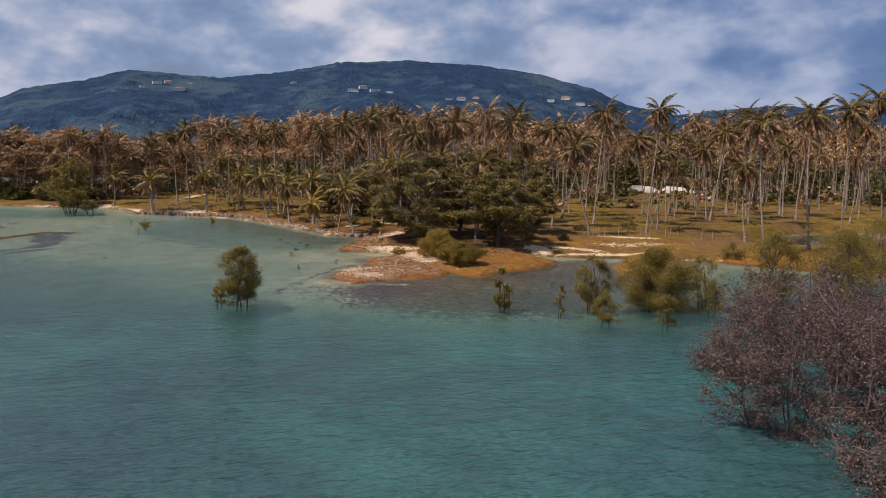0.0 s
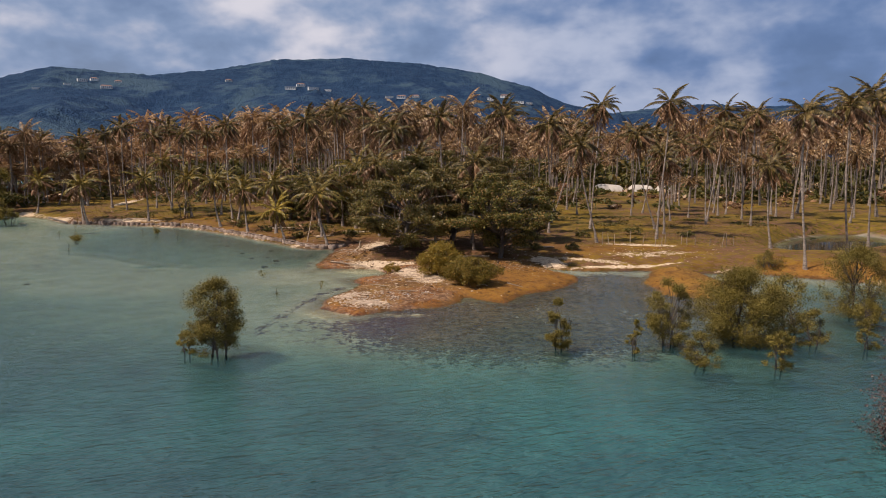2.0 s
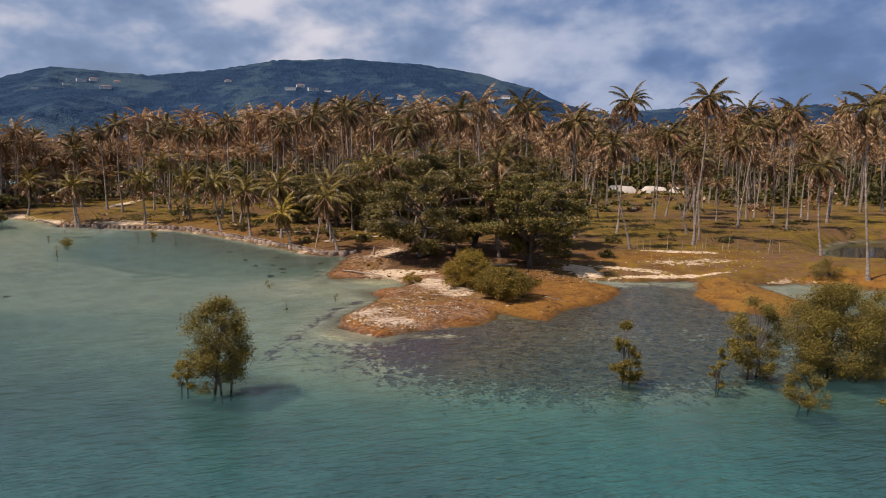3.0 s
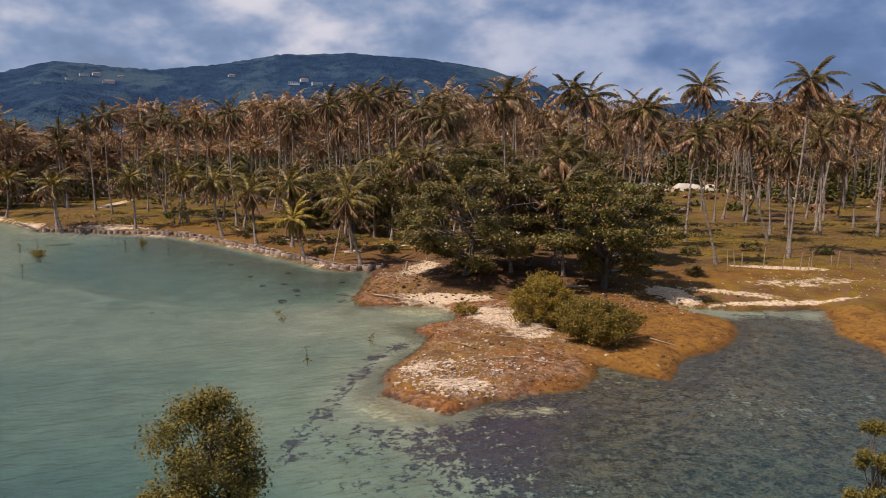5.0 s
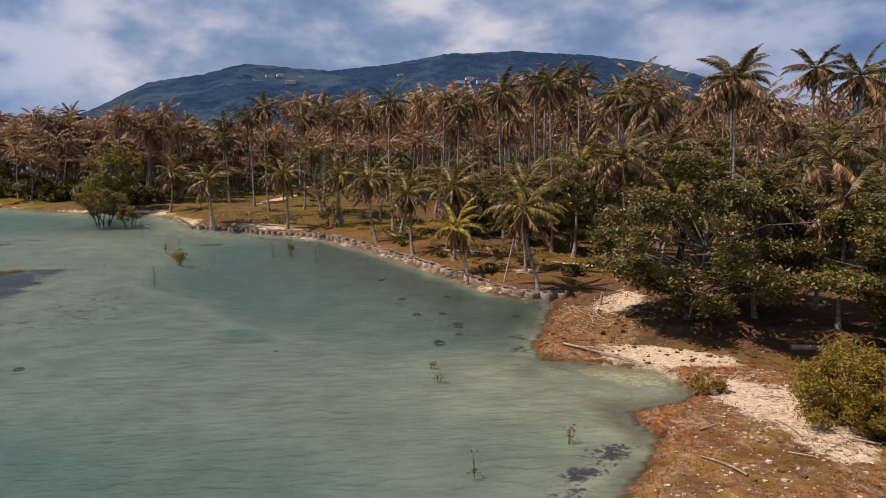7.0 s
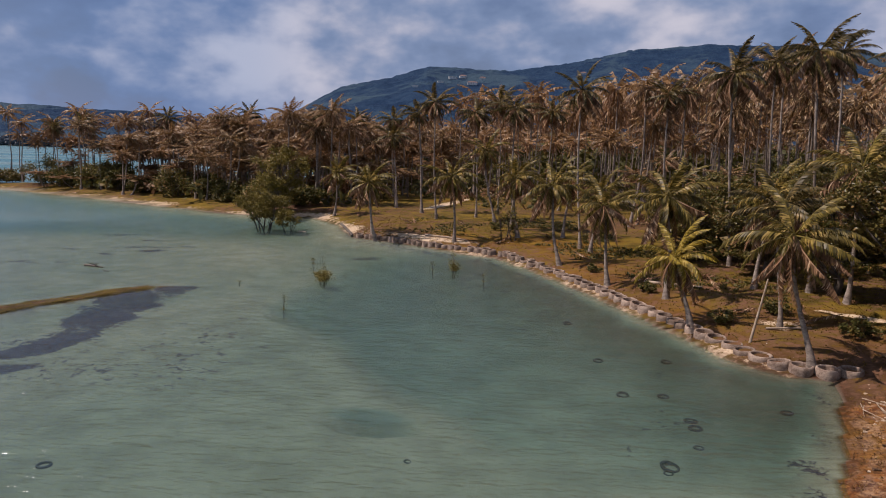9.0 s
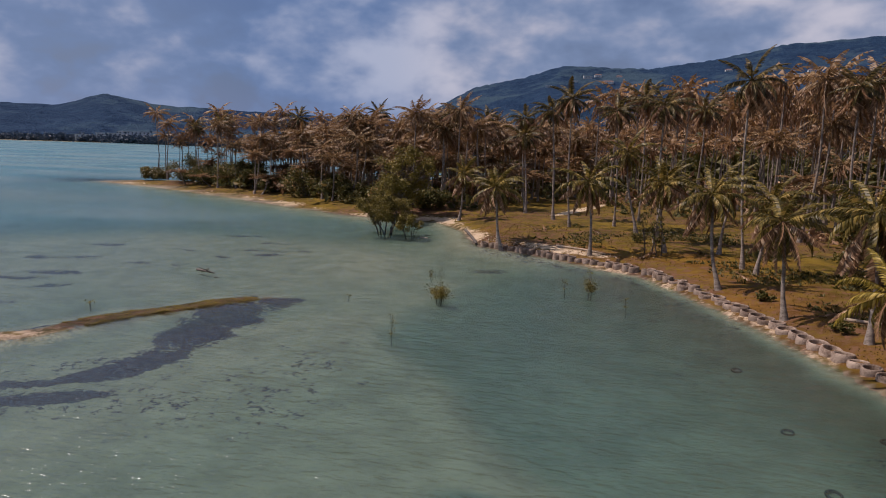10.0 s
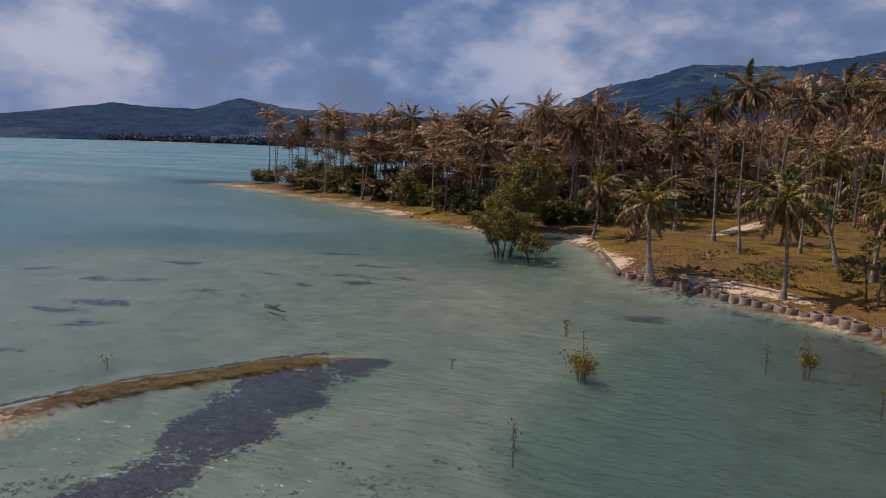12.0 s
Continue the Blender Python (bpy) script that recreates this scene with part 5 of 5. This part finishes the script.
while s < run[-1] + 1.2:
    x, y = np.interp(s, run, line[:, 0]), np.interp(s, run, line[:, 1])
    if s > run[-1]:
        x, y = line[-1] + np.array([s - run[-1], 0.25])
    tall = x < -30.5 or (x < -26 and rng.random() < 0.3)
    thing = new("wall_ring")
    size = float(rng.uniform(0.86, 1.06)) * (1.05 if x > -14 else 1.0)
    thing.matrix_world = pose(x + 0.35 + rng.normal() * 0.06, y + 0.30 + rng.normal() * 0.08, 0.12 if x > -36 else 0.0, rng.normal() * 3.5, rng.normal() * 3.5, rng.uniform(0, 360)) @ Matrix.Diagonal((size, size, float(rng.uniform(0.85, 1.12)), 1))
    meshes = TALL_RING if tall else LOW_RING
    part("ring", meshes[0], None, thing), part("sand_fill", meshes[1], None, thing, "sand and gravel filling")
    tagged(thing, "tall weathered concrete ring filled with sand at the water's edge" if tall else "low weathered tyre-like ring filled with sand at the water's edge", "wall ring", "rings of the sea wall")
    s += (0.86 if tall else 1.02) * size

geo = Geo()
geo.add(*lathe([(0.23, 0.03), (0.25, 0.0), (0.30, 0.0), (0.33, 0.04), (0.33, 0.08), (0.30, 0.12), (0.25, 0.12), (0.23, 0.09), (0.23, 0.03)], 20))
TYRE = geo.mesh("tyre", [RUBBER], True)
for k, (x, y, size) in enumerate(((-21.6, 94.2, 1.0), (-18.6, 87.5, 0.95), (-15.5, 88.2, 1.0), (-16.8, 83.0, 1.0), (-15.2, 83.4, 0.95), (-14.0, 80.9, 1.0), (-13.8, 80.2, 1.0), (-13.6, 78.4, 0.7), (-14.4, 76.5, 1.25), (-10.6, 83.0, 0.95), (-14.4, 76.1, 0.6), (-22.2, 73.3, 0.5), (-32.4, 68.4, 0.9))):
    tyre = new("tyre", TYRE)
    tyre.matrix_world = pose(x, y, ground_height(x, y) - 0.02, rng.normal() * 6, rng.normal() * 6, 0) @ Matrix.Scale(size * 0.8, 4)
    tagged(tyre, "old black tyre lying on the shallow seabed", "tyre", "sunken tyres")


# ---- driftwood, posts and litter ----
def stick(name, a, b, thick, label, category, bow=0.05, mat=DRIFT, group="", forks=0, seed=0):
    rng = np.random.default_rng(seed)
    thing = new(name)
    a, b = np.array(a, float), np.array(b, float)
    thing.matrix_world = pose(*a)
    s = np.linspace(0, 1, 6)[:, None]
    length = np.linalg.norm(b - a)
    off = np.cross((b - a) / length, [0, 0, 1]) * np.sin(s * 3.14) * bow * length + np.array([0, 0, 1]) * np.sin(s * 3.14) * bow * 0.4 * length
    line = (b - a) * s + off
    geo = Geo()
    tube(geo, line, np.linspace(thick, thick * 0.5, 6), 7)
    part("stem", geo, mat, thing, smooth=True)
    for k in range(forks):
        p = line[1 + k % 4]
        geo = Geo()
        tube(geo, [p, p + rng.normal(size=3) * 0.2 * length * np.array([1, 1, 0.4]) + np.array([0, 0, 0.12 * length])], [thick * 0.5, thick * 0.2], 5)
        part("fork", geo, mat, thing, smooth=True)
    return tagged(thing, label, category, group)


def on_ground(x, y, up=0.06):
    return (x, y, ground_height(x, y) + up)


WRACK = "driftwood on the spit"
stick("driftwood_pole", on_ground(-8.0, 75.4, 0.10), on_ground(-4.6, 73.9, 0.12), 0.065, "long pale driftwood pole lying across the beach", "driftwood", 0.02, group=WRACK, forks=2, seed=3)
rng = np.random.default_rng(15)
for k in range(22):
    f = rng.uniform(0, 1)
    x, y = -8.2 + 2.4 * f + rng.normal() * 0.35, 86.0 - 6.5 * f + rng.normal() * 0.3
    a, size = -1.2 + rng.normal() * 0.22, rng.uniform(0.6, 2.2)
    x2, y2 = x + size * math.cos(a), y + size * math.sin(a)
    if min(inland(np.array([x, x2]), np.array([y, y2]))) > 0.3:
        stick("driftwood_stick", on_ground(x, y, 0.10), on_ground(x2, y2, 0.05), rng.uniform(0.012, 0.03), "bleached driftwood stick on brown seaweed", "driftwood", 0.03, group=WRACK, seed=k)
for k in range(22):
    x, y, a, size = rng.uniform(-6, 9), rng.uniform(56.5, 72), rng.uniform(0, 6.28), rng.uniform(0.5, 1.8)
    x2, y2 = x + size * math.cos(a), y + size * math.sin(a)
    if min(inland(np.array([x, x2]), np.array([y, y2]))) > 0.5:
        stick("driftwood_stick", on_ground(x, y), on_ground(x2, y2), rng.uniform(0.02, 0.045), "bleached driftwood stick on brown seaweed", "driftwood", 0.05, group=WRACK, seed=40 + k)
for k, (x, y, a, size, thick) in enumerate(((-11.0, 93.5, 0.2, 2.2, 0.08), (3.0, 76.2, 0.1, 4.5, 0.16), (-1.0, 86.5, -0.2, 5.0, 0.13), (10.5, 80.4, 0.0, 4.5, 0.13), (-18.3, 103.5, -0.3, 4.0, 0.12), (-42.0, 119.4, -0.2, 3.5, 0.12), (-39.5, 119.0, -0.4, 3.0, 0.10))):
    stick("fallen_log", on_ground(x, y, thick * 0.7), on_ground(x + size * math.cos(a), y + size * math.sin(a), thick * 0.7), thick, "pale fallen palm log lying on the ground", "log", 0.02, group="fallen logs", seed=80 + k)
stick("floating_branch", (-59.6, 93.2, 0.05), (-57.6, 93.2, 0.02), 0.10, "dead branch lying in the shallow bay", "driftwood", 0.06, BARK, forks=4, seed=9)
stick("floating_branch", (-56.4, 92.2, 0.02), (-55.9, 92.2, 0.02), 0.05, "dead branch lying in the shallow bay", "driftwood", 0.04, BARK, forks=1, seed=10)
stick("floating_branch", (-57.9, 120.1, 0.04), (-56.9, 120.0, 0.04), 0.09, "pale drifting log near the beach", "driftwood", 0.02, forks=0, seed=11)
stick("leaning_post", on_ground(-11.8, 91.2, -0.1), (-11.2, 91.6, ground_height(-11.8, 91.2) + 3.2), 0.08, "pale bare post leaning in the shade", "post", 0.01)
stick("palm_stump", on_ground(-5.5, 84.2, -0.05), (-5.4, 84.1, ground_height(-5.5, 84.2) + 0.8), 0.14, "short pale stump in the sand", "stump", 0.01)
for k in range(15):
    x, y = 20.5 + k * 1.05 + rng.normal() * 0.25, 81.9 + 0.9 * math.sin(k * 0.9) - 0.12 * k
    stick("fence_post", on_ground(x, y, -0.1), (x + rng.normal() * 0.10, y + rng.normal() * 0.1, ground_height(x, y) + rng.uniform(0.8, 1.7)), 0.045, "thin weathered fence post on the sandy bank", "post", 0.01, group="fence posts", seed=k)
for k, (ax, ay, bx, by) in enumerate(((-57.2, 128.2, -55.4, 125.9), (-55.3, 125.7, -53.5, 123.4), (-53.4, 123.2, -51.8, 121.1), (-51.7, 120.9, -50.6, 119.3))):
    stick("timber_kerb", (ax, ay, 0.16), (bx, by, 0.16), 0.20, "dark timber beam edging the beach", "kerb", 0.0, BARK, "timber kerbs", seed=k)


def lump(geo, c, size, rng, mat=0):
    v = np.array([(x, y, z) for z in (-1, 1) for y in (-1, 1) for x in (-1, 1)]) * 0.5 * (1 + rng.normal(size=(8, 3)) * 0.22)
    a = rng.uniform(0, 6.28)
    v = v @ np.array([[math.cos(a), math.sin(a), 0], [-math.sin(a), math.cos(a), 0], [0, 0, 1]]) * np.array([1.25, 1.0, 0.6]) * size
    geo.add(v + np.asarray(c), [(0, 2, 3, 1), (4, 5, 7, 6), (0, 1, 5, 4), (2, 6, 7, 3), (0, 4, 6, 2), (1, 3, 7, 5)], mat)


def rubble(name, spots, low, high, mat, label, category, seed, sunk=0.15):
    """Loose stones strewn over round patches: x, y, spread in x and y, number."""
    rng = np.random.default_rng(seed)
    geo = Geo()
    for cx, cy, sx, sy, n in spots:
        x, y = cx + rng.normal(size=n) * sx, cy + rng.normal(size=n) * sy
        z, d = terrain(x, y)
        for px, py, pz, pd in zip(x, y, z, d):
            if pd > 0.15:
                size = low + (high - low) * rng.random() ** 2.5
                lump(geo, (px, py, pz + size * (0.3 - sunk)), size, rng)
    ob = part(name, geo, mat)
    return tagged(ob, label, category, kind="stuff")


rubble("coral_rubble", ((-0.3, 68.4, 1.0, 2.4, 700), (-4.2, 56.6, 0.9, 0.4, 260), (-4.9, 59.6, 1.2, 1.8, 60), (-4.3, 84.6, 1.6, 2.6, 130), (0.5, 62, 4.5, 3.5, 60), (11.5, 74.2, 3.0, 2.4, 320), (9.0, 70.5, 3.0, 1.8, 200), (25, 77.5, 4, 2.4, 260), (-5.2, 75.5, 2.4, 1.5, 90), (-6.0, 80.5, 1.4, 2.6, 120), (-46, 119.4, 2.6, 0.7, 320), (-40, 117.6, 2.6, 0.5, 160), (-50, 120.5, 0.8, 1.0, 120)), 0.02, 0.095, CORAL, "bleached white coral stones strewn over the spit", "stones", 21)
rubble("coral_block", ((-4.2, 56.0, 0.8, 0.35, 190), (-5.2, 57.6, 1.3, 0.9, 170), (-3.2, 58.4, 1.8, 0.8, 130), (-5.7, 58.7, 0.7, 0.7, 110), (-1.5, 60.4, 2.4, 1.2, 70), (0.0, 67.6, 1.1, 2.2, 120), (-4.6, 84.0, 1.2, 2.4, 90)), 0.04, 0.14, CORAL, "larger bleached coral blocks lying on the seaweed", "stones", 27)
rubble("beach_litter", ((-0.5, 60.5, 3.0, 1.5, 26), (-4.0, 57.6, 0.7, 0.4, 20), (-2.2, 58.2, 0.8, 0.4, 30), (-0.4, 59.2, 0.8, 0.4, 30), (-3.4, 63.5, 0.8, 2.6, 40), (0.6, 64.0, 1.6, 0.8, 40), (-5.6, 80, 1.2, 3.5, 50), (4.0, 69.5, 6.0, 2.0, 18), (-10, 89.5, 2.0, 1.0, 10), (-41, 118.8, 6, 0.7, 40)), 0.02, 0.07, LITTER, "small pieces of pale washed-up litter", "litter", 22, 0.0)
rubble("dark_wrack_clods", ((9.5, 73.6, 3.0, 2.2, 260), (1.5, 74.8, 4.5, 1.2, 220), (-3, 60.5, 3.5, 3, 40), (4.5, 59.0, 3.0, 1.5, 40), (-6.3, 79.5, 1.5, 3, 120)), 0.04, 0.18, CLOD, "dark clods of old seaweed and husks", "wrack", 23)


# ---- grass, seaweed and undergrowth ----
def tufts(name, spots, size, mat, label, category, seed, blades=7, upright=0.8, test=None):
    rng = np.random.default_rng(seed)
    geo = Geo()
    xs, ys = [], []
    for cx, cy, sx, sy, n in spots:
        xs.append(cx + rng.uniform(-1, 1, n) * sx), ys.append(cy + rng.uniform(-1, 1, n) * sy)
    x, y = np.concatenate(xs), np.concatenate(ys)
    z, d = terrain(x, y)
    keep = (d > 0.1) if test is None else test(x, y, z, d)
    x, y, z = x[keep], y[keep], z[keep]
    n = len(x)
    scale = rng.uniform(0.5, 1.3, n)
    for k in range(blades):
        a, h = rng.uniform(0, 6.28, n), size * scale * rng.uniform(0.5, 1.1, n)
        lean = np.stack([np.cos(a), np.sin(a), np.zeros(n)], -1)
        foot = np.stack([x, y, z - 0.02], -1) + lean * (0.25 * size * scale)[:, None]
        tip = foot + lean * (h * (1 - upright) * 1.5)[:, None] + np.array([0, 0, 1]) * (h * upright)[:, None]
        w = np.stack([-np.sin(a), np.cos(a), np.zeros(n)], -1) * (size * 0.16 * scale)[:, None]
        geo.add(np.stack([foot - w, foot + w, tip + w * 0.3, tip - w * 0.3], 1), np.arange(4 * n).reshape(-1, 4))
    ob = part(name, geo, mat)
    return tagged(ob, label, category, kind="stuff")


spit_test = lambda x, y, z, d: (d > 0.05) & (d < 9) & (spot(x, y, -0.4, 68.5, 1.6, 4.0, 20) < 0.7) & (spot(x, y, -4.2, 56.5, 1.4, 0.7) < 0.6)
tufts("seaweed_mat", ((2, 63, 13, 11, 15000), (-7, 79, 2.6, 7, 2600), (22.5, 64, 5, 7, 3000), (35, 68, 9, 3, 1500)), 0.13, WEED, "matted orange-brown seaweed wrack along the water's edge", "seaweed", 31, 4, 0.45, spit_test)
tufts("bar_weed", ((-50, 85, 2.6, 6.5, 26000),), 0.09, BAR_WEED, "olive-brown seaweed on the sand bar", "seaweed", 32, 4, 0.4, lambda x, y, z, d: (d < 0) & (z > -0.04) & (np.abs(bar_way(x, y)[1] + 0.1) < 1.05 + 0.5 * rough(x, y, 1.5, 19)) & (rough(x, y, 1.2, 27) * 2 + (y - 79) / 2 > 0))
tufts("dry_grass", ((-28, 112, 28, 20, 14000), (-45, 140, 22, 26, 9000), (28, 96, 24, 16, 12000), (60, 110, 34, 24, 7000), (-6, 96, 12, 12, 4000)), 0.11, GRASS, "dry yellow-green grass of the shore meadow", "grass", 33, 6, 0.8, lambda x, y, z, d: (d > 1.2) & (z > 0.2) & (rough(x, y, 7, 41) > -0.25))
tufts("meadow_scrub", ((-36, 128, 12, 8, 3000), (-22, 118, 8, 7, 1600), (-14, 108, 6, 6, 1000), (42, 108, 18, 8, 2600)), 0.26, BUSH, "knee-high dark green scrub in patches of the meadow", "scrub", 35, 9, 0.7, lambda x, y, z, d: (d > 4) & (z > 0.2) & (rough(x, y, 5, 43) > 0.04))


def undergrowth():
    """Low shrubs and seedlings in the shade of the grove; thicker and taller further back."""
    rng = np.random.default_rng(71)
    green, brown = Geo(), Geo()
    xs, ys = rng.uniform(-150, 230, 9000), rng.uniform(96, 330, 9000)
    dry_land = inland(xs, ys) > 4
    edge = np.interp(xs, [-165, -100, -72, -60, -40, -20, -12, 14, 20, 45, 70, 110, 230], [140, 142, 145, 158, 150, 132, 112, 108, 128, 132, 128, 110, 80])
    n = 0
    for x, y, e, ok in zip(xs, ys, edge, dry_land):
        if not ok or y < e - 3 + rng.normal() * 6 or n > 2300:
            continue
        deep = np.clip((y - e) / 70, 0, 1)
        if x < -60:
            deep = max(deep, 0.5)
        if rng.random() > 0.22 + 0.6 * deep:
            continue
        n += 1
        high, wide = rng.uniform(0.5, 1.6) + 3.2 * deep * rng.random(), rng.uniform(1.2, 3.0) + 3.0 * deep
        if abs(x + 4 - (y - 12) * 0.376) < 9 and y < 250:
            high, wide = min(high, 0.7), min(wide, 1.6)
        m = int(18 + 9 * wide)
        c = rng.normal(size=(m, 3)) * np.array([wide * 0.36, wide * 0.36, high * 0.32]) + np.array([x, y, 1.6 + high * 0.45])
        leaves(green if rng.random() < 0.82 else brown, c, 0.5 + 0.35 * deep, rng, 0.4, 1.8)
    for x, y in zip(rng.uniform(-150, 300, 1500), rng.uniform(205, 350, 1500)):
        high, wide = rng.uniform(5, 12.5), rng.uniform(5, 10)
        if x < -70 and y > 225:
            continue
        c = rng.normal(size=(46, 3)) * np.array([wide * 0.36, wide * 0.36, high * 0.3]) + np.array([x, y, 1.8 + high * 0.45])
        leaves(green, c, 1.25, rng, 0.4, 1.6)
    tagged(part("undergrowth", green, BUSH), "low dark green shrubs beneath the palms", "undergrowth", kind="stuff")
    tagged(part("dry_undergrowth", brown, FROND_DRY), "dry brown scrub and fallen fronds beneath the palms", "undergrowth", kind="stuff")


undergrowth()


def sand_heap(x, y, length, wide, high, turn):
    """A low heap of white sand at the back of the clearing."""
    u, v = np.meshgrid(np.linspace(-1, 1, 40), np.linspace(-1, 1, 12))
    fall = np.clip(1 - u ** 6, 0, 1) ** 0.7 * np.clip(1 - v ** 4, 0, 1)
    z = high * fall * (0.8 + 0.35 * rough(u * length / 2, v * wide, 3.5, 61)) - 0.3
    n, m = u.shape
    i, j = np.meshgrid(np.arange(n - 1), np.arange(m - 1), indexing="ij")
    geo = Geo()
    geo.add(np.stack([u * length / 2, v * wide / 2, z], -1), np.stack([i * m + j, i * m + j + 1, (i + 1) * m + j + 1, (i + 1) * m + j], -1).reshape(-1, 4))
    heap = part("sand_heap", geo, WHITE_SAND, smooth=True)
    heap.matrix_world = pose(x, y, ground_height(x, y), 0, 0, turn)
    tagged(heap, "low heap of bright white sand beyond the palms", "sand heap")


sand_heap(61.0, 200, 9.0, 6, 2.6, -8)
sand_heap(70.4, 200, 7.4, 6, 2.4, -5)
sand_heap(77.4, 201, 4.0, 5, 2.2, -8)


# ---- fallen fronds and low plants under the palms ----
rng = np.random.default_rng(58)
for k in range(34):
    cx, cy, sx, sy = ((-7, 94, 6, 5), (-14, 100, 4, 5), (-30, 116, 9, 5), (3, 88, 6, 4), (-46, 124, 5, 4))[k % 5]
    x, y = cx + rng.uniform(-1, 1) * sx, cy + rng.uniform(-1, 1) * sy
    if inland(np.array([x]), np.array([y]))[0] < 1.8:
        continue
    thing = new("fallen_frond", FRONDS[5 + k % 3])
    thing.matrix_world = pose(x, y, ground_height(x, y) + 0.55, 0, 14 + rng.uniform(-3, 3), rng.uniform(0, 360)) @ Matrix.Diagonal((0.85, 0.85, 0.25, 1))
    tagged(thing, "dry brown palm frond fallen on the ground", "palm frond", "fallen fronds")
for k, (x, y, high, wide) in enumerate(((-13.2, 94.4, 0.7, 1.3), (-17.8, 101.0, 0.6, 1.2), (-10.4, 96.5, 0.9, 1.6), (-22.4, 106.8, 0.5, 1.0), (-6.8, 93.2, 0.8, 1.5), (-36.0, 124.5, 0.8, 1.6), (-29.5, 127.0, 1.0, 2.0), (12.6, 79.6, 0.8, 2.0), (16.5, 78.9, 0.6, 1.6), (20.4, 88.0, 0.7, 1.8), (27.5, 90.5, 0.8, 2.0), (33.0, 88.0, 0.6, 1.8))):
    broad_tree("low_shrub", x, y, high, wide, 300 + k, BUSH, "low green shrub in dry grass", "shrub", "low shrubs of the meadow", count=900, leaf=0.10, clumps=18, low=0.05, stems=3, trunk=0.02, scatter=0.12)
